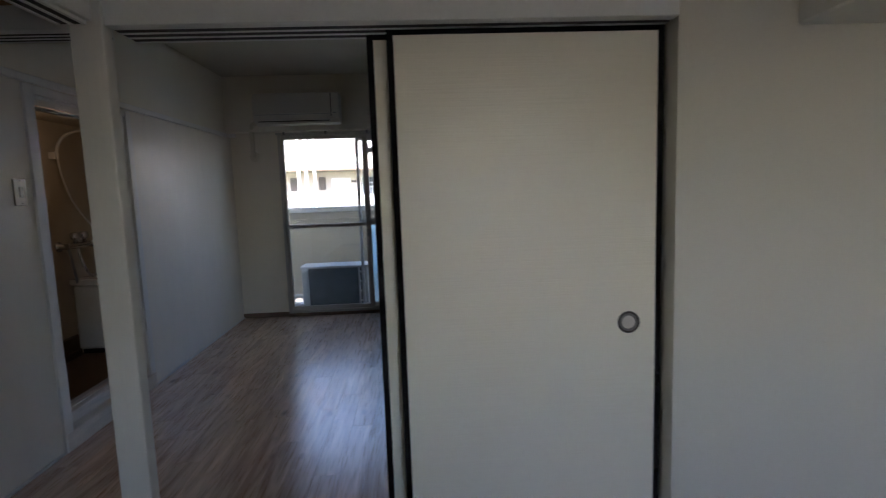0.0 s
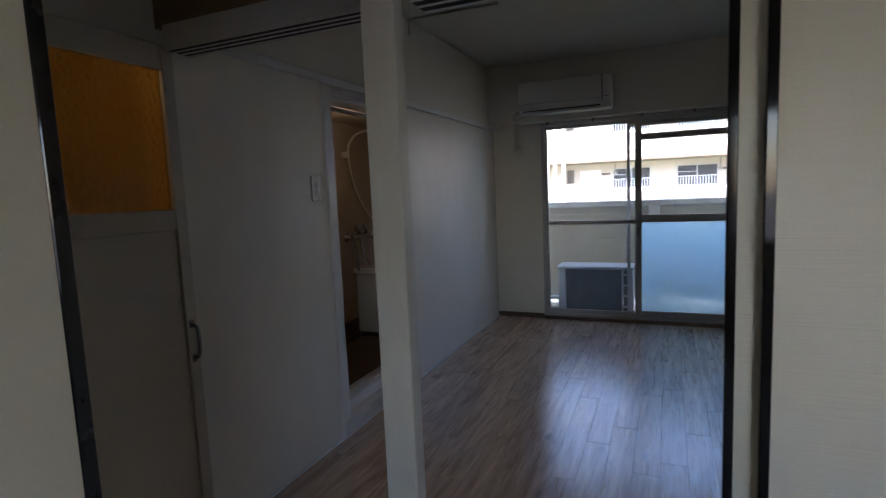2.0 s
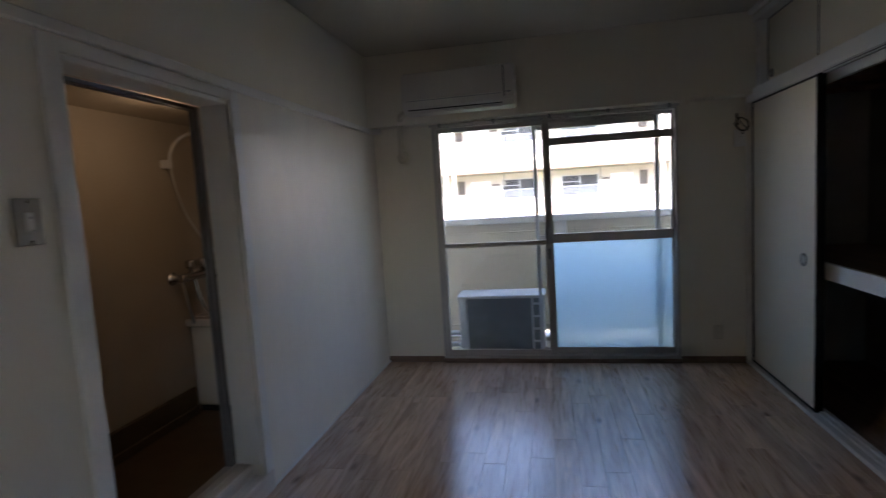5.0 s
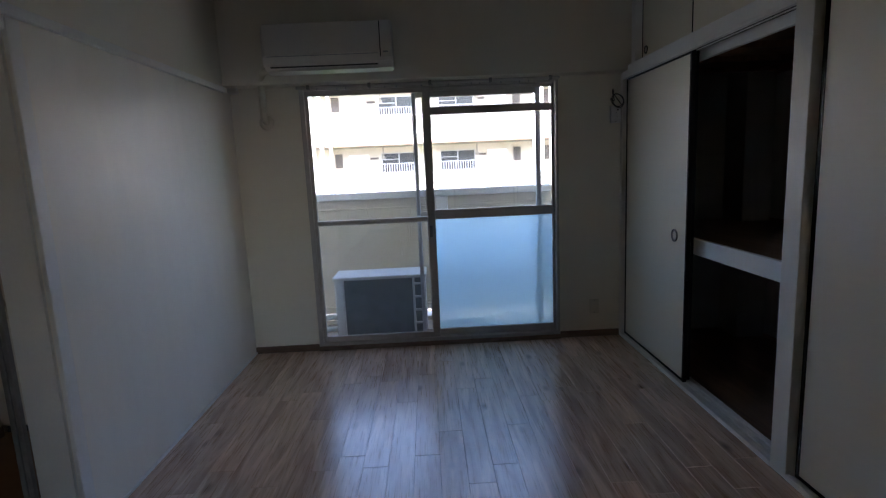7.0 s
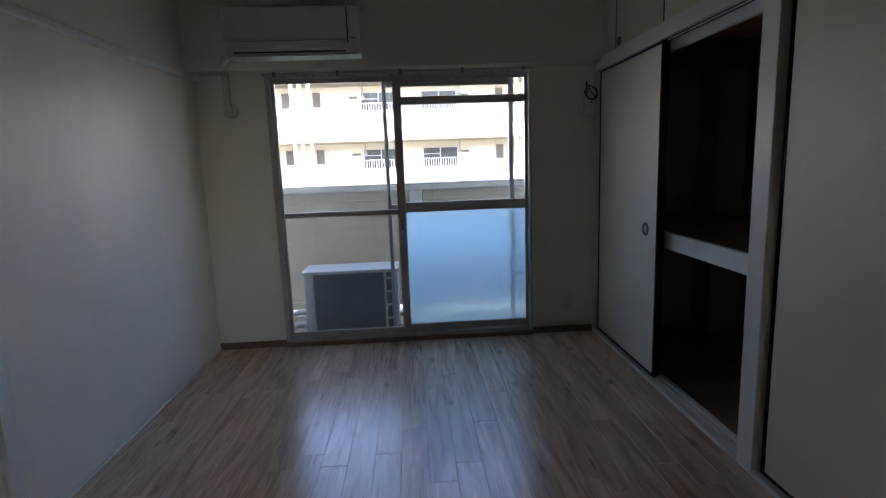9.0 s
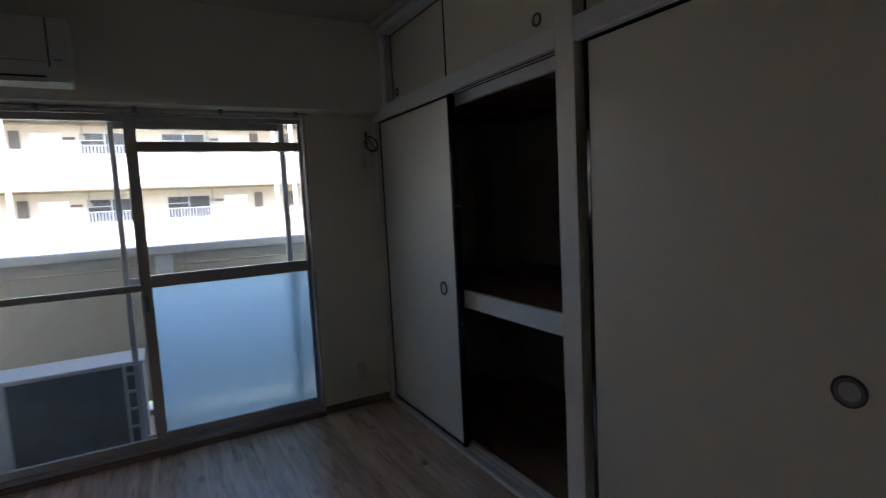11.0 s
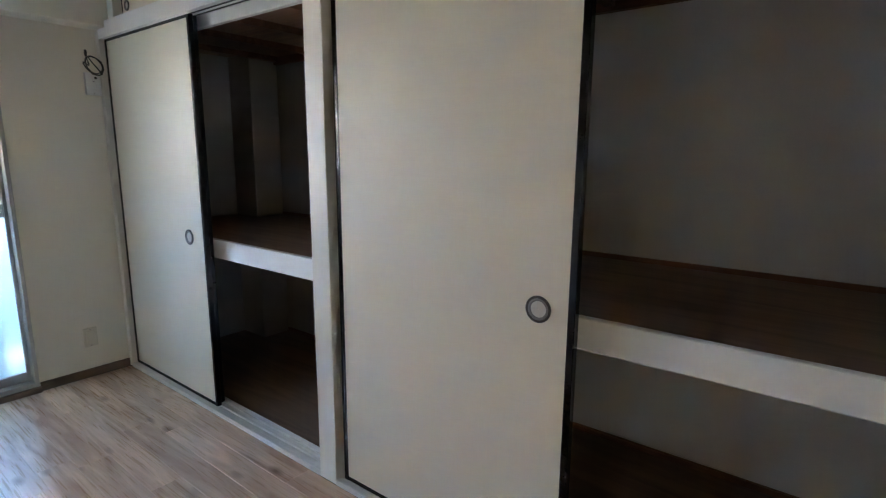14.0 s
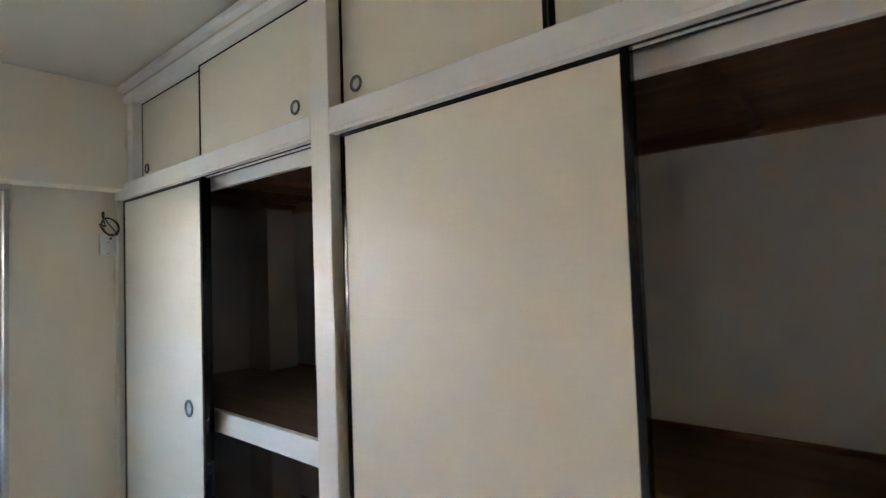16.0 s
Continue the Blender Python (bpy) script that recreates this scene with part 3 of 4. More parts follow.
tube(bm, [(WX + 0.034, 2.118, 0.828), (WX + 0.06, 2.118, 0.818), (WX + 0.064, 2.118, 0.77), (WX + 0.058, 2.118, 0.722), (WX + 0.034, 2.118, 0.712)], 0.0065)
for z in (0.83, 0.71):
    box(bm, WX + 0.033, WX + 0.039, 2.108, 2.128, z - 0.014, z + 0.014, bevel=0.003)
part("handle", bm, ALUDARK, d2, "dull metal pull handle")

# ---- window ----
win = thing("window_1", "aluminium sliding balcony window with frosted lower pane", "window", kind="structure")
FY = NY - 0.02
part("window_frame", boxes((-1.2, -1.17, FY, FY + 0.12, 0.03, 1.815), bevel=0.002), ALU, win)
part("window_frame", boxes((0.507, 0.525, FY, FY + 0.12, 0.03, 1.815), bevel=0.002), ALU, win)
part("window_frame", boxes((-1.17, 0.507, FY, FY + 0.12, 1.792, 1.815), bevel=0.002), ALU, win)
part("window_sill", boxes((-1.17, 0.507, FY, FY + 0.12, 0.03, 0.055), bevel=0.002), ALU, win)


def sash(x0, x1, y0, y1, left, right, mid0, mid1, bottom, top, panes, bar=None):
    s = thing("sash", "", "")
    s.parent = win
    yy = (y0 + y1) / 2
    part("stile", boxes((x0, x0 + left, y0, y1, 0.056, 1.79), bevel=0.002), ALU, s)
    part("stile", boxes((x1 - right, x1, y0, y1, 0.056, 1.79), bevel=0.002), ALU, s)
    a, b = x0 + left, x1 - right
    part("rail", boxes((a, b, y0, y1, 0.056, 0.056 + bottom), bevel=0.002), ALU, s)
    part("rail", boxes((a, b, y0, y1, 1.79 - top, 1.79), bevel=0.002), ALU, s)
    part("rail", boxes((a, b, y0, y1, mid0, mid1), bevel=0.002), ALU, s)
    if bar:
        part("rail", boxes((a, b, y0, y1, *bar), bevel=0.002), ALU, s)
    for lo, hi, mat in panes:
        p = part("pane", boxes((a, b, yy - 0.002, yy + 0.002, lo, hi)), mat, s)
        p.visible_shadow = False
    return s


sl = sash(-1.168, -0.335, FY + 0.012, FY + 0.04, 0.022, 0.05, 0.888, 0.922, 0.04, 0.034, [(0.097, 0.887, CLEAR), (0.923, 1.755, CLEAR)])
sash(-0.392, 0.506, FY + 0.048, FY + 0.076, 0.05, 0.016, 0.897, 0.962, 0.045, 0.024, [(0.102, 0.896, FROST), (0.963, 1.608, CLEAR), (1.662, 1.765, CLEAR)], (1.609, 1.661))
part("crescent_lock", boxes((-0.376, -0.356, FY - 0.004, FY + 0.012, 0.78, 0.86), (-0.372, -0.36, FY - 0.024, FY - 0.004, 0.8, 0.82), bevel=0.003), ALUDARK, sl)
scr = thing("screen_sash", "", "")
scr.parent = win
for x0, x1 in ((-0.462, -0.434), (0.388, 0.42)):
    part("stile", boxes((x0, x1, FY + 0.088, FY + 0.108, 0.056, 1.79), bevel=0.002), SCREENALU, scr)
part("rail", boxes((-0.434, 0.392, FY + 0.092, FY + 0.108, 0.92, 0.95), bevel=0.002), ALU, scr)
part("rail", boxes((-0.434, 0.392, FY + 0.092, FY + 0.108, 0.056, 0.09), bevel=0.002), ALU, scr)
part("rail", boxes((-0.434, 0.392, FY + 0.092, FY + 0.108, 1.73, 1.79), bevel=0.002), ALU, scr)
cr = thing("curtain_rail", "dull metal curtain rail with runners above the window", "curtain rail", pose(-0.34, NY - 0.03, 1.8))
part("rail", boxes((-0.87, 0.87, -0.022, 0.0, 0.0, 0.018), bevel=0.003), ALU, cr)
for k in range(5):
    part("bracket", boxes((-0.8 + 0.4 * k, -0.78 + 0.4 * k, -0.026, 0.03, -0.003, 0.024), bevel=0.002), ALUDARK, cr)
for k in range(14):
    x = -0.74 + 0.11 * k + 0.03 * math.sin(k * 2.3)
    part("runner", boxes((x, x + 0.009, -0.016, -0.006, -0.012, 0.002), bevel=0.001), ACGREY, cr)

# ---- air conditioner ----
ac = thing("air_conditioner", "white wall-mounted split air conditioner on the beam", "air conditioner", pose(-0.94, NY - 0.13, 1.865))
bm = bmesh.new()
prof = [(0.0, 0.02), (0.0, 0.285), (-0.03, 0.29), (-0.15, 0.285), (-0.195, 0.262), (-0.205, 0.2), (-0.205, 0.085), (-0.19, 0.045), (-0.15, 0.012), (-0.06, 0.0)]
for x0, x1 in ((-0.388, 0.388),):
    A = [bm.verts.new((x0, y, z)) for y, z in prof]
    B = [bm.verts.new((x1, y, z)) for y, z in prof]
    bm.faces.new(A)
    bm.faces.new(B[::-1])
    for i in range(len(prof)):
        bm.faces.new((A[i], A[(i + 1) % len(prof)], B[(i + 1) % len(prof)], B[i]))
bmesh.ops.bevel(bm, geom=[e for e in bm.edges if abs(e.verts[0].co.x - e.verts[1].co.x) < 1e-5], offset=0.008, segments=2, affect="EDGES")
part("body", bm, ACBODY, ac)
part("front_panel", boxes((-0.375, 0.315, -0.212, -0.203, 0.09, 0.268), bevel=0.004, segs=2), ACBODY, ac)
part("side_panel", boxes((0.322, 0.38, -0.211, -0.203, 0.06, 0.268), bevel=0.004, segs=2), ACBODY, ac)
bm = bmesh.new()
box(bm, -0.36, 0.3, -0.012, 0, -0.003, 0.003, bevel=0.002)
part("panel_groove", boxes((0.3155, 0.3215, -0.2085, -0.2035, 0.062, 0.266)), RUBBER, ac, "dark groove beside the panel")
part("flap_line", boxes((-0.362, 0.302, -0.2072, -0.2045, 0.083, 0.0865)), ACGREY, ac)
fl = part("louver", bm, ACBODY, ac)
fl.location, fl.rotation_euler = (0, -0.15, 0.008), (radians(-12), 0, 0)
bm = bmesh.new()
box(bm, -0.35, 0.3, -0.0045, 0.0045, -0.0012, 0.0012)
slot = part("air_slot", bm, RUBBER, ac, "dark outlet slot")
slot.location, slot.rotation_euler = (0, -0.1725, 0.0285), (radians(-39.5), 0, 0)
part("indicator", boxes((0.335, 0.365, -0.2125, -0.2105, 0.085, 0.095)), ACGREY, ac)
du = thing("refrigerant_duct", "cream insulated pipe from air conditioner into the wall", "pipe", pose(-1.43, NY, 1.6))
bm = bmesh.new()
tube(bm, [(0.13, -0.2, 0.3), (0.05, -0.17, 0.29), (0.012, -0.09, 0.24), (0.0, -0.05, 0.13), (-0.005, -0.04, 0.05), (0.0, -0.03, 0.015), (0.0, 0.0, 0.0)], 0.022, 12)
part("pipe", bm, CREAM, du)
bm = bmesh.new()
lathe(bm, [(0.048, 0.0), (0.048, 0.008), (0.04, 0.014), (0.026, 0.022)], pose(0.0, 0.0, 0.0, 90, 0, 0))
part("wall_sleeve", bm, CREAM, du)


# ---- plates and cables ----
cd = thing("ceiling_conduit", "thin cream cable duct from the wall along the ceiling", "cable duct", pose(WX, 3.98, CZ))
bm = bmesh.new()
tube(bm, [(0.008, 0, -0.085), (0.008, 0, -0.04), (0.012, 0, -0.016), (0.035, 0, -0.008), (0.2, 0, -0.008), (0.6, 0, -0.008)], 0.0085, 8)
part("duct", bm, CREAM, cd)
part("end_clip", boxes((0.0, 0.014, -0.012, 0.012, -0.1, -0.082), bevel=0.003), CREAM, cd)

def plate(name, label, category, w, h, place, rocker=True, mat=CREAM, deep=0.008):
    p = thing(name, label, category, place)
    part("plate", boxes((-w / 2, w / 2, -deep, 0, -h / 2, h / 2), bevel=0.003, segs=2), mat, p)
    if rocker:
        part("rocker", boxes((-0.011, 0.011, -deep - 0.005, -deep, -0.024, 0.024), bevel=0.002), ACWHITE, p)
        part("marker", boxes((-0.004, 0.004, -deep - 0.0065, -deep - 0.005, 0.008, 0.013)), ACGREY, p)
    else:
        part("raised_field", boxes((-w * 0.3, w * 0.3, -deep - 0.0025, -deep, -h * 0.36, h * 0.36), bevel=0.002), mat, p)
    for z in (-h * 0.42, h * 0.42):
        bm = bmesh.new()
        lathe(bm, [(0.003, 0), (0.003, 0.0015)], pose(0, -deep, z, 90, 0, 0), 8)
        part("screw", bm, CHROME, p)
    return p


plate("light_switch", "brushed metal light switch with white rocker beside doorway", "switch", 0.075, 0.12, pose(WX, 2.905, 1.28, 0, 0, 90), True, PLATE)
plate("blank_plate", "cream blank wall plate low on the window wall", "wall plate", 0.066, 0.105, pose(0.775, NY, 0.22), False)
so = plate("aerial_socket", "white aerial socket box with a dark jack", "socket", 0.07, 0.112, pose(0.918, NY, 1.556), True, ACWHITE, 0.022)
bm = bmesh.new()
lathe(bm, [(0.006, 0.0), (0.006, 0.004), (0.003, 0.005)], pose(0.012, -0.022, 0.03, 90, 0, 0), 10)
part("jack", bm, CABLE, so)
cb = thing("aerial_cable", "coiled black aerial cable hanging above the socket", "cable", pose(0.915, NY, 1.645))
bm = bmesh.new()
pts = [(-0.014, -0.006, 0.058), (-0.015, -0.02, 0.03), (-0.012, -0.03, 0.0)]
for k in range(17):
    a = math.pi + k * 0.74
    wide = 0.047 - 0.0008 * k
    x, z = wide * math.cos(a), (0.045 - 0.0005 * k) * math.sin(a) + 0.003 * math.sin(k * 1.7)
    pts.append((0.004 + x * 0.8, -0.045 - x * 0.45 - 0.001 * k, z - 0.3 * x))
pts += [(0.03, -0.06, -0.035), (0.037, -0.04, -0.04)]
tube(bm, pts, 0.0032, 7)
part("loop", bm, CABLE, cb)
bm = bmesh.new()
lathe(bm, [(0.0045, 0.0), (0.0065, 0.004), (0.0065, 0.026), (0.004, 0.032)], pose(-0.014, -0.01, 0.046), 10)
part("plug", bm, CABLE, cb)


chip = tagged(part("wood_chip", boxes((-0.006, 0.006, -0.002, 0.002, 0, 0.0025), bevel=0.0008), CABLE), "tiny dark chip lying on the laminate floor", "debris")
chip.matrix_world = pose(-1.2, 3.68, 0.0, 0, 0, 20)


# ---- sliding doors ----
def pull(parent, x, z, y, r):
    bm = bmesh.new()
    m = pose(x, y, z, 90, 0, 0)
    lathe(bm, [(r, -0.002), (r, 0.003), (r * 0.96, 0.0045), (r * 0.84, 0.0045), (r * 0.8, 0.002), (r * 0.8, -0.001)], m, 36, False)
    ring = part("pull_ring", bm, BLACKRING, parent, "black round finger pull")
    bm = bmesh.new()
    lathe(bm, [(r * 0.81, 0.0025), (r * 0.77, 0.0042), (r * 0.66, 0.004), (r * 0.6, 0.0005)], m, 36, False)
    part("inner_ring", bm, RINGSTEEL, ring)
    bm = bmesh.new()
    lathe(bm, [(r * 0.61, 0.0007), (r * 0.4, 0.0003), (0.001, 0.0003)], m, 36, False)
    part("cup", bm, STEEL, ring)


def sliding_door(label, w, h, place, pulls=(), stile=0.02, top=0.016, bottom=0.016, r=0.036, thick=0.02, group="", name="sliding_door", frame=None, face=None):
    """Paper-covered sliding door, front towards local -y, origin at the middle of its base."""
    d = thing(name, label, "sliding door", place, group)
    frame = frame or LACQUER
    part("paper_face", boxes((-w / 2 + stile * 0.6, w / 2 - stile * 0.6, -thick / 2 + 0.002, thick / 2 - 0.002, bottom * 0.6, h - top * 0.6)), face or PAPER, d)
    for x0, x1 in ((-w / 2, -w / 2 + stile), (w / 2 - stile, w / 2)):
        part("frame_stile", boxes((x0, x1, -thick / 2 - 0.001, thick / 2 + 0.001, 0, h), bevel=0.0016, segs=1), frame, d)
    part("frame_rail", boxes((-w / 2 + stile, w / 2 - stile, -thick / 2, thick / 2, 0, bottom), bevel=0.002), frame, d)
    part("frame_rail", boxes((-w / 2 + stile, w / 2 - stile, -thick / 2, thick / 2, h - top, h), bevel=0.002), frame, d)
    for x, z in pulls:
        pull(d, x, z, -thick / 2 + 0.002, r)
    return d


R1 = "sliding doors of the partition"
sliding_door("cream papered sliding door with black lacquer frame, closed beside the wall", 0.846, 1.7, pose(0.4665, 2.08, 0.004), [(0.316, 0.778)], group=R1, face=RIBPAPER)
sliding_door("cream papered sliding door with black frame, slid behind another", 0.846, 1.7, pose(0.404, 2.128, 0.004), group=R1, face=RIBPAPER)
sliding_door("cream papered sliding door with black frame, beside the hall", 0.88, 1.7, pose(-0.815, 0.825, 0.004, 0, 0, 90), [(-0.33, 0.778)], group=R1)

# ---- built-in closet ----
cl = thing("built_in_closet", "white painted built-in closet with shelves and upper cupboards", "closet", pose(0, 0, 0))
CF = 0.955
POST0, POST1 = 3.938, 4.03
LEFT1, RIGHT0 = 5.69, 2.3
part("post", boxes((CF, 1.06, POST0, POST1, 0, 2.262), bevel=0.004, segs=2), PILLAR, cl, "white painted wooden post")
part("end_post", boxes((CF, 1.06, LEFT1, NY - 0.001, 0, 1.82), bevel=0.003), PILLAR, cl)
part("end_post", boxes((CF, 1.06, PY1 + 0.001, RIGHT0, 0, 2.262), bevel=0.003), PILLAR, cl)
part("end_post", boxes((CF + 0.02, 1.06, 5.535, NY - 0.132, 1.858, 2.262), bevel=0.003), TRIM, cl)
for a, b in ((POST1, LEFT1), (RIGHT0, POST0)):
    hi = b if b < 5 else NY - 0.132
    part("lintel", boxes((CF, 1.06, a, b, 1.79, 1.857), bevel=0.003), TRIM, cl)
    for k in range(2):
        x = 0.99 + 0.03 * k
        part("groove", boxes((x - 0.009, x + 0.009, a, b, 1.782, 1.791)), GROOVE, cl, "brown groove")
    part("groove_lip", boxes((CF, 0.979, a, b, 1.779, 1.791)), TRIM, cl)
    part("groove_lip", boxes((1.001, 1.009, a, b, 1.779, 1.791)), TRIM, cl)
    part("header", boxes((1.045, 1.07, a, b, 1.738, 1.789), bevel=0.003), TRIM, cl)
    part("sill", boxes((CF, 1.06, a, b, 0.0, 0.012)), WORN, cl, "worn white sill with grooves")
    for x0, x1 in ((CF, 0.975), (1.0, 1.008), (1.034, 1.06)):
        part("sill_lip", boxes((x0, x1, a, b, 0.012, 0.022), bevel=0.002), WORN, cl)
    part("upper_board", boxes((CF, 1.06, a, hi, 2.263, 2.3), bevel=0.003), TRIM, cl)
    low = 0.0 if a > 3 else -0.012
    part("shelf", boxes((1.075, 1.869, a - 0.02, b + 0.02, 0.79 + low, 0.815 + low)), PLY, cl, "brown plywood shelf")
    part("shelf_edge", boxes((1.05, 1.074, a, b, 0.728 + low, 0.816 + low), bevel=0.003), TRIM, cl, "white painted shelf edge")
    part("closet_floor", boxes((1.061, 1.869, a - 0.02, b + 0.02, 0.0, 0.022)), PLY, cl, "brown plywood closet floor")
    part("back_batten", boxes((1.855, 1.869, a, b, 0.816 + low, 0.834 + low)), CEDAR, cl)
    part("back_batten", boxes((1.855, 1.869, a, b, 0.0225, 0.045)), CEDAR, cl)
    part("closet_ceiling", boxes((1.071, 1.869, a - 0.02, b + 0.02, 1.79, 1.80)), CEDAR, cl, "brown wooden closet ceiling")
    part("ceiling_rail", boxes((1.84, 1.869, a, b, 1.745, 1.79)), CEDAR, cl)
    for k in range(4):
        y = a + 0.3 + 0.365 * k
        part("ceiling_batten", boxes((1.071, 1.84, y, y + 0.035, 1.76, 1.79)), CEDAR, cl)
part("divider", boxes((1.07, 1.869, POST0 + 0.02, POST1 - 0.02, 0.022, 2.25)), CLOSETWALL, cl)
part("side_wall", boxes((1.061, 1.869, 5.7, NY - 0.001, 0.022, 1.80)), CLOSETDIM, cl)
# dark sheet over the pale back wall, standing in for shade in this bay
part("dim_back_board", boxes((1.86, 1.8695, POST1, 5.47, 0.046, 0.788), (1.86, 1.8695, POST1, 5.47, 0.835, 1.744)), CLOSETDIM, cl)
part("side_wall", boxes((1.061, 1.869, PY1 + 0.001, RIGHT0 - 0.02, 0.022, 1.80)), CLOSETWALL, cl)
part("upper_back", boxes((1.3, 1.32, PY1, NY - 0.01, 1.86, CZ - 0.001)), CLOSETWALL, cl)
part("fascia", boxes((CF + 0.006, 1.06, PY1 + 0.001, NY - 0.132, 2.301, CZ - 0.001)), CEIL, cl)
solid("cornice", boxes((CF - 0.03, CF + 0.005, PY1 + 0.001, NY - 0.132, 2.312, CZ - 0.001), bevel=0.006, segs=2), TRIM, "white cornice strip along the ceiling edge", "trim")
solid("concrete_column", boxes((1.67, 1.869, 5.47, 5.699, 0.0225, 0.789), (1.67, 1.869, 5.47, 5.699, 0.816, 1.789), bevel=0.003), CLOSETDIM, "painted column in the closet corner", "column")

R2 = "sliding doors of the closet"
XP = 0.991
H2 = 1.762
sliding_door("cream papered closet door with black frame, slid to the window end", 0.872, H2, pose(XP, 5.249, 0.022, 0, 0, -90), [(0.291, 0.803)], stile=0.018, group=R2)
sliding_door("cream papered closet door with black frame, slid behind another", 0.85, H2, pose(XP + 0.03, 5.264, 0.022, 0, 0, -90), stile=0.018, group=R2)
sliding_door("cream papered closet door with black frame, slid against the post", 0.868, H2, pose(XP, 3.486, 0.022, 0, 0, -90), [(0.332, 0.803)], stile=0.02, group=R2)
sliding_door("cream papered closet door with black frame, slid behind another", 0.86, H2, pose(XP + 0.03, 3.494, 0.022, 0, 0, -90), stile=0.02, group=R2)
R3 = "upper cupboard doors"
UH = 0.402
sliding_door("small cream papered upper cupboard door with dark frame", 0.70, UH, pose(1.03, 5.19, 1.86, 0, 0, -90), [(-0.29, 0.062)], 0.009, 0.008, 0.006, 0.025, 0.018, R3, "cupboard_door")
sliding_door("small cream papered upper cupboard door with dark frame", 0.83, UH, pose(1.008, 4.447, 1.86, 0, 0, -90), [(0.275, 0.062)], 0.009, 0.008, 0.006, 0.025, 0.018, R3, "cupboard_door")
sliding_door("small cream papered upper cupboard door with dark frame", 0.702, UH, pose(1.008, 3.582, 1.86, 0, 0, -90), [(-0.281, 0.062)], 0.012, 0.008, 0.006, 0.025, 0.018, R3, "cupboard_door")
sliding_door("small cream papered upper cupboard door with dark frame", 0.93, UH, pose(1.03, 2.77, 1.86, 0, 0, -90), [(0.29, 0.062)], 0.012, 0.008, 0.006, 0.025, 0.018, R3, "cupboard_door")

# ---- balcony ----
OUT = NY + 0.15
solid("balcony_floor", boxes((-3.2, 3.0, OUT, 7.1, -0.28, -0.14)), CONCRETE, "grey concrete balcony floor", "balcony floor")
par = thing("balcony_parapet", "beige panelled balcony parapet with a grey metal cap", "parapet", pose(0, 6.82, -0.14), kind="structure")
part("cap", boxes((-3.2, 3.0, -0.06, 0.09, 1.14, 1.2), bevel=0.01, segs=2), CAP, par, "grey metal cap")
for k in range(-2, 2):
    x = -0.26 + 1.75 * k
    if k > -2:
        part("post", boxes((x - 0.055, x + 0.055, -0.045, 0.06, 0, 1.14), bevel=0.006), CAP, par)
    part("panel", boxes((x + 0.056, x + 1.694, -0.012, 0.05, 0.17, 1.14)), PANEL, par)
    part("foot_rail", boxes((x + 0.056, x + 1.694, -0.024, 0.055, 0.105, 0.169), bevel=0.004), PANEL, par)
    part("curb", boxes((x + 0.056, x + 1.694, -0.03, 0.06, 0.0, 0.045), bevel=0.006), CONCRETE, par)
    part("panel_mould", boxes((x + 0.09, x + 1.66, -0.018, -0.012, 1.05, 1.062), bevel=0.002), PANEL, par)
part("end_wall", boxes((-3.2, -3.1, -1.06, -0.06, 0, 2.5)), PANEL, par)
part("end_wall", boxes((2.9, 3.0, -1.06, -0.06, 0, 2.5)), PANEL, par)
solid("balcony_soffit", boxes((-3.2, 3.0, OUT, 7.0, 2.42, 2.56), (-3.2, 3.0, 6.9, 7.0, 2.3, 2.42), bevel=0.008), CONCRETE, "grey concrete underside of the balcony above", "balcony slab")
ou = thing("outdoor_unit", "grey-white air conditioner outdoor unit on the balcony", "outdoor unit", pose(-0.785, 6.24, -0.13) @ Matrix.Diagonal((0.955, 1, 1, 1)))
part("casing_side", boxes((-0.373, -0.295, -0.14, 0.14, 0.03, 0.565), bevel=0.012, segs=2), UNITBODY, ou)
part("casing_side", boxes((0.358, 0.373, -0.14, 0.14, 0.03, 0.565), bevel=0.004), UNITBODY, ou)
part("top_cover", boxes((-0.382, 0.382, -0.155, 0.15, 0.548, 0.575), bevel=0.008, segs=2), UNITBODY, ou)
part("base", boxes((-0.373, 0.373, -0.14, 0.14, 0.03, 0.07), bevel=0.006), UNITBODY, ou)
part("condenser_fins", boxes((-0.295, 0.262, -0.125, 0.1, 0.07, 0.548)), FINS, ou, "dark condenser fins")
for k in range(5):
    part("grid_bar", boxes((0.262, 0.359, -0.14, -0.12, 0.07 + 0.105 * k, 0.085 + 0.105 * k), bevel=0.002), UNITBODY, ou)
for x in (0.262, 0.34):
    part("grid_post", boxes((x, x + 0.018, -0.141, -0.12, 0.07, 0.548), bevel=0.002), UNITBODY, ou)
part("side_recess", boxes((0.281, 0.339, -0.118, 0.1, 0.07, 0.548)), FINS, ou)
for x in (-0.28, 0.28):
    part("foot", boxes((x - 0.05, x + 0.05, -0.16, 0.16, -0.01, 0.03), bevel=0.004), RUBBER, ou)
ho = thing("unit_pipes", "white wrapped pipes beside the outdoor unit", "pipe", pose(-1.21, 6.16, -0.14))
for k in range(2):
    bm = bmesh.new()
    tube(bm, [(0.06, 0.05, 0.24 - 0.1 * k), (-0.02, 0.0, 0.25 - 0.1 * k), (-0.07, -0.06, 0.2 - 0.08 * k), (-0.05, -0.1, 0.09 - 0.03 * k), (-0.12, -0.2, 0.025)], 0.022, 10)
    part("pipe", bm, ACWHITE, ho)

# ---- the building opposite ----
ground = solid("ground", boxes((-300, 300, -300, 300, -5.9, -5.7)), GROUND, "grey asphalt ground between the buildings", "ground")
solid("grass_verge", boxes((-60, 60, 12.5, 25.5, -5.699, -5.66)), GRASS, "sunlit green grass strip before the apartment block", "grass")
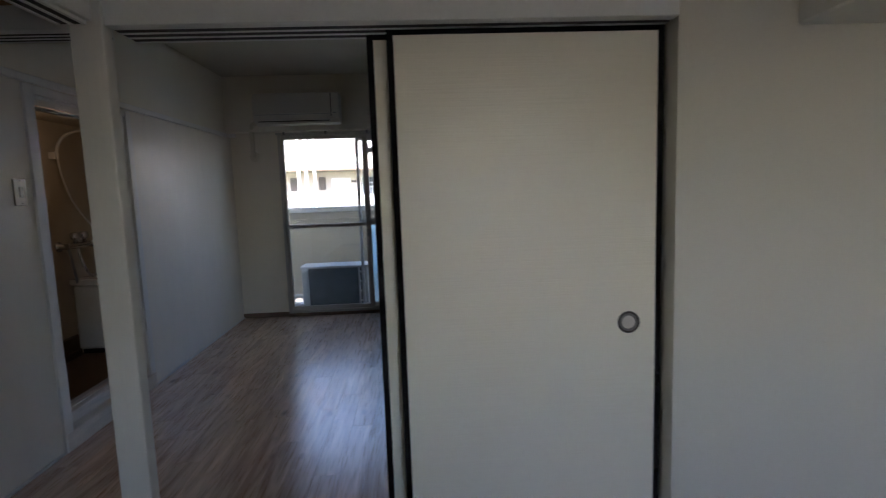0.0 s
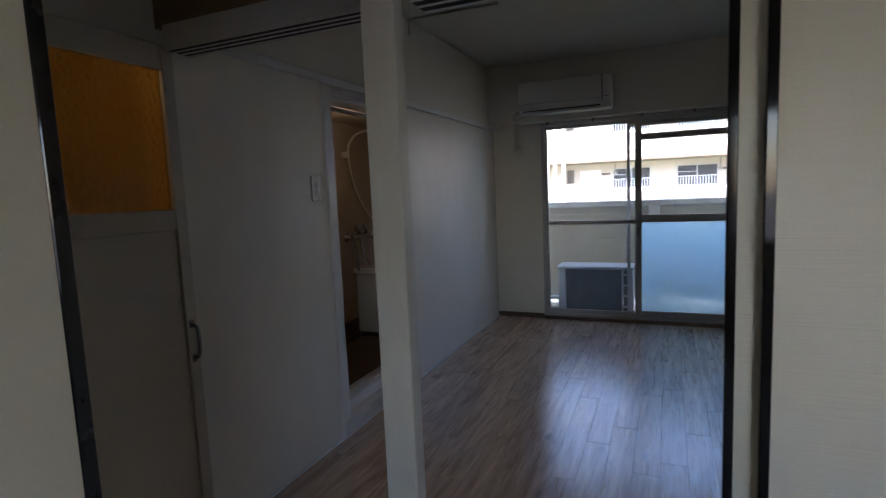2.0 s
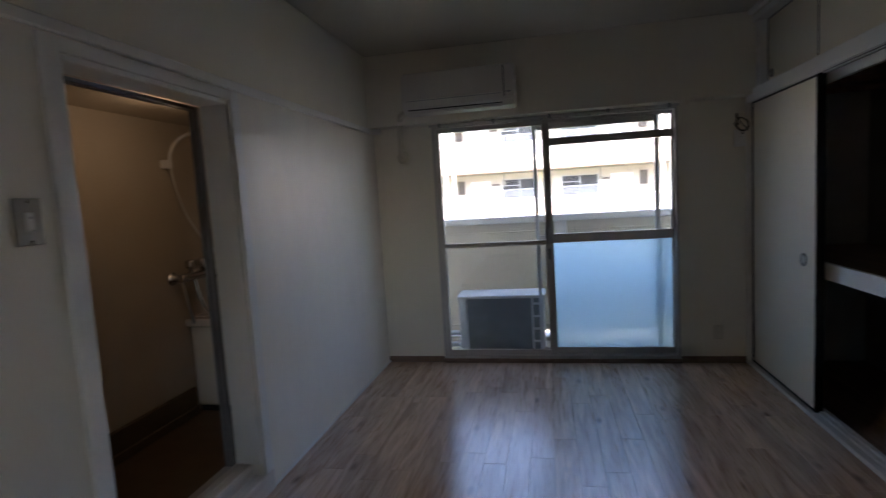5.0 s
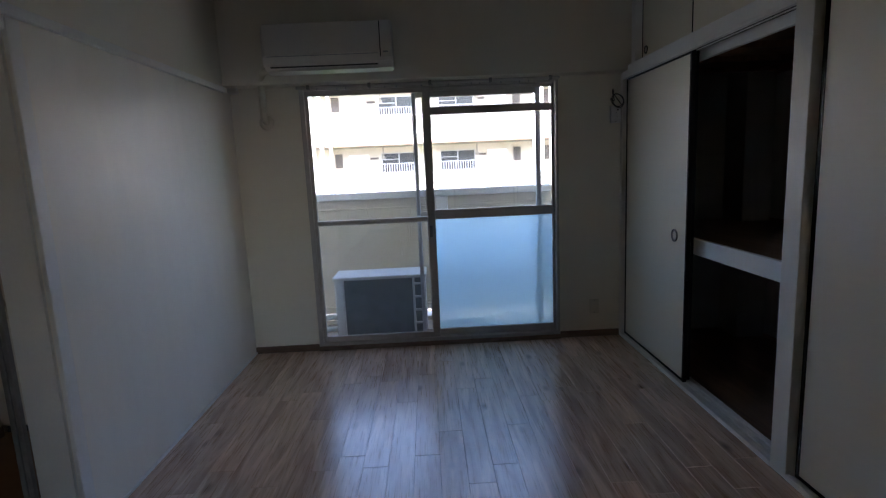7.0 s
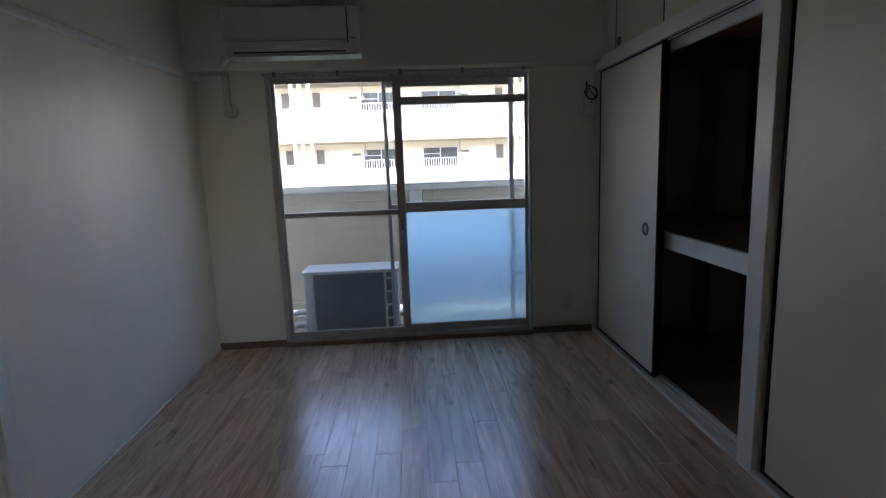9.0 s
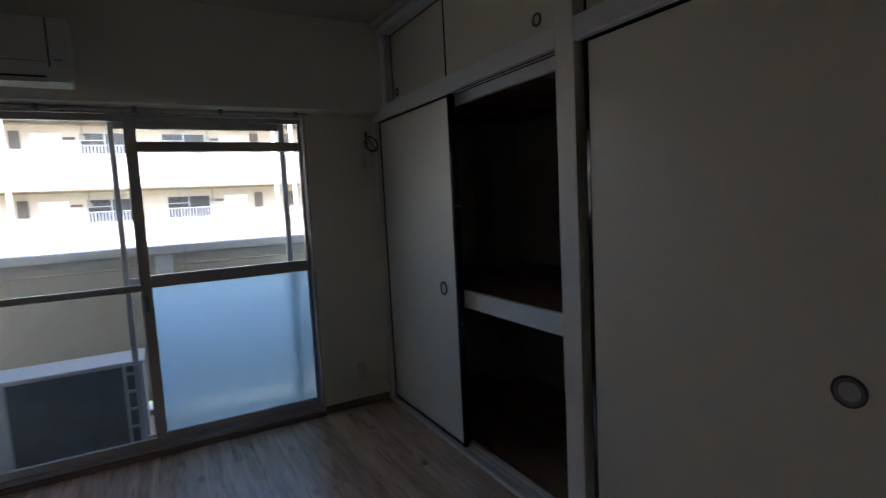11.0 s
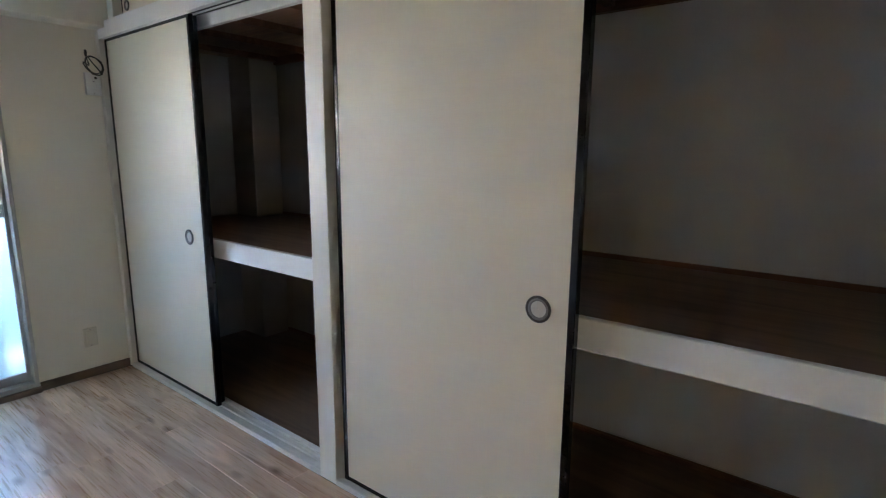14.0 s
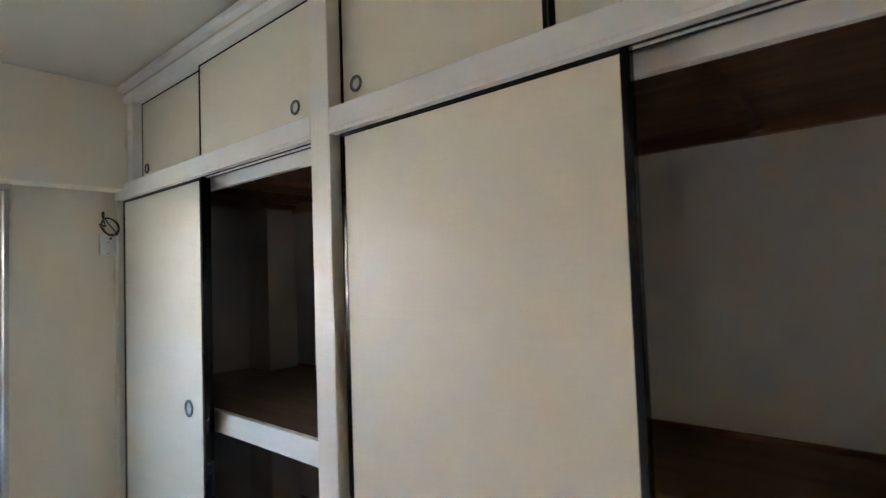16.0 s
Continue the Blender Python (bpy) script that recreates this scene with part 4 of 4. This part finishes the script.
own = solid("own_facade", boxes((-12, -2.75, OUT - 0.15, OUT, -5.7, 5.2), (2.0, 12, OUT - 0.15, OUT, -5.7, 5.2), (-2.75, 2.0, OUT - 0.15, OUT, 2.41, 5.2), (-2.75, 2.0, OUT - 0.15, OUT, -5.7, -0.15), (-12, 12, -1.9, OUT - 0.16, 2.42, 2.6)), FACADE, "cream rendered facade of the flat's own building", "facade")
bd = thing("apartment_building", "cream apartment block with white access galleries opposite", "building", pose(0, 28, 0))
BX0, BX1 = -25.0, 25.0
part("wall", boxes((BX0, BX1, 0, 8, -5.7, 8.25)), FACADE, bd)
part("roof", boxes((BX0 - 0.3, BX1 + 0.3, -1.6, 8.3, 8.25, 8.55), bevel=0.02), SLAB, bd)


def pane_mesh():
    return mesh_of("pane", boxes((-0.4, 0.4, -0.012, 0.0, 0.0, 0.98)), DARKGLASS)


PANE = pane_mesh()
WFRAME = mesh_of("frame", boxes((-0.86, 0.86, -0.06, 0, -0.05, 0.0), (-0.86, 0.86, -0.06, 0, 1.0, 1.05), (-0.86, -0.81, -0.06, 0, 0, 1.0), (0.81, 0.86, -0.06, 0, 0, 1.0), (-0.025, 0.025, -0.05, 0, 0, 1.0), (-0.81, 0.0, -0.045, -0.02, 0.66, 0.7)), ALU)
gb = bmesh.new()
for k in range(15):
    box(gb, -0.84 + 0.118 * k, -0.805 + 0.118 * k, -0.19, -0.165, -0.05, 0.42)
box(gb, -0.86, 0.86, -0.2, -0.16, 0.42, 0.46)
box(gb, -0.86, 0.86, -0.2, -0.16, -0.09, -0.05)
GUARD = mesh_of("guard_rail", gb, RAILPAINT)
FDOOR = mesh_of("steel_door", boxes((-0.43, 0.43, -0.03, 0, 0, 1.92), (-0.48, -0.43, -0.05, 0, 0, 1.97), (0.43, 0.48, -0.05, 0, 0, 1.97), (-0.43, 0.43, -0.05, 0, 1.92, 1.97), bevel=0.004), FARDOOR)
METER = mesh_of("meter_box", boxes((-0.17, 0.17, -0.1, 0, 0, 0.66), (-0.12, 0.12, -0.112, -0.101, 0.34, 0.58), bevel=0.01), METERBOX)
NAMEPLATE = mesh_of("name_plate", boxes((-0.2, 0.2, -0.05, 0, 0, 0.1), bevel=0.006), METERBOX)
CONDUIT = mesh_of("conduit", boxes((-0.03, 0.03, -0.06, 0, 0, 0.42), (-0.09, 0.09, -0.12, 0, -0.14, 0.0), bevel=0.008), SLAB)
pipe_bm = bmesh.new()
lathe(pipe_bm, [(0.075, -5.7), (0.075, 8.25)], None, 10)
PIPE = mesh_of("drain_pipe", pipe_bm, RAILPAINT)


def hang(name, me, place, parent):
    ob = new(name, me)
    ob.parent = parent
    ob.location = place
    return ob


for k in range(-2, 3):
    z = -0.02 + 2.65 * k
    part("gallery_slab", boxes((BX0, BX1, -1.35, -0.001, z - 0.16, z), (BX0, BX1, -1.38, -1.25, z - 0.28, z + 0.12), bevel=0.01), SLAB, bd, "weathered concrete gallery slab")
    part("gallery_beam", boxes((BX0, BX1, -0.14, -0.002, z + 2.28, z + 2.36)), SLAB, bd)
    rb = bmesh.new()
    box(rb, BX0, BX1, -1.335, -1.285, z + 0.98, z + 1.03)
    box(rb, BX0, BX1, -1.325, -1.295, z + 0.16, z + 0.19)
    part("gallery_rail", rb, RAILPAINT, bd, "white gallery railing")
    tagged(part("balusters", boxes(*[(BX0 + 0.1 + 0.125 * i, BX0 + 0.12 + 0.125 * i, -1.32, -1.3, z + 0.19, z + 0.98) for i in range(398)]), RAILPAINT, bd), kind="stuff")
    part("drip_edge", boxes((BX0, BX1, -1.4, -1.3, z - 0.33, z - 0.281)), DRIP, bd, "brown drip edge below the slab")
    for mdl in range(-2, 3):
        cx = -0.27 + 10.1 * mdl
        for sgn in (-1, 1):
            w = hang("window", WFRAME, (cx + sgn * 1.43, -0.001, z + 1.1), bd)
            w.scale = (1, 1, 0.88)
            hang("pane", PANE, (-0.41, -0.025, 0.01), w)
            hang("pane", PANE, (0.41, -0.012, 0.01), w)
            hang("guard_rail", GUARD, (0, 0, 0), w)
            hang("steel_door", FDOOR, (cx + sgn * 3.36, -0.001, z), bd)
            hang("name_plate", NAMEPLATE, (cx + sgn * 2.62, -0.001, z + 1.72), bd)
            hang("conduit", CONDUIT, (cx + sgn * 2.28 + 0.1, -0.001, z + 1.86), bd)
            hang("meter_box", METER, (cx + sgn * 4.33, -0.001, z + 1.38), bd)
for mdl in range(-3, 3):
    cx = -0.27 + 10.1 * (mdl + 0.5)
    hang("drain_pipe", PIPE, (cx - 0.15, -1.45, 0), bd)
    hang("drain_pipe", PIPE, (cx + 0.22, -1.45, 0), bd)
    hang("drain_pipe", PIPE, (cx + 0.62, -1.47, 0), bd)
    for k in range(-2, 3):
        part("pipe_bracket", boxes((cx - 0.3, cx + 0.75, -1.4, -1.36, 2.65 * k + 1.2, 2.65 * k + 1.27)), SLAB, bd)
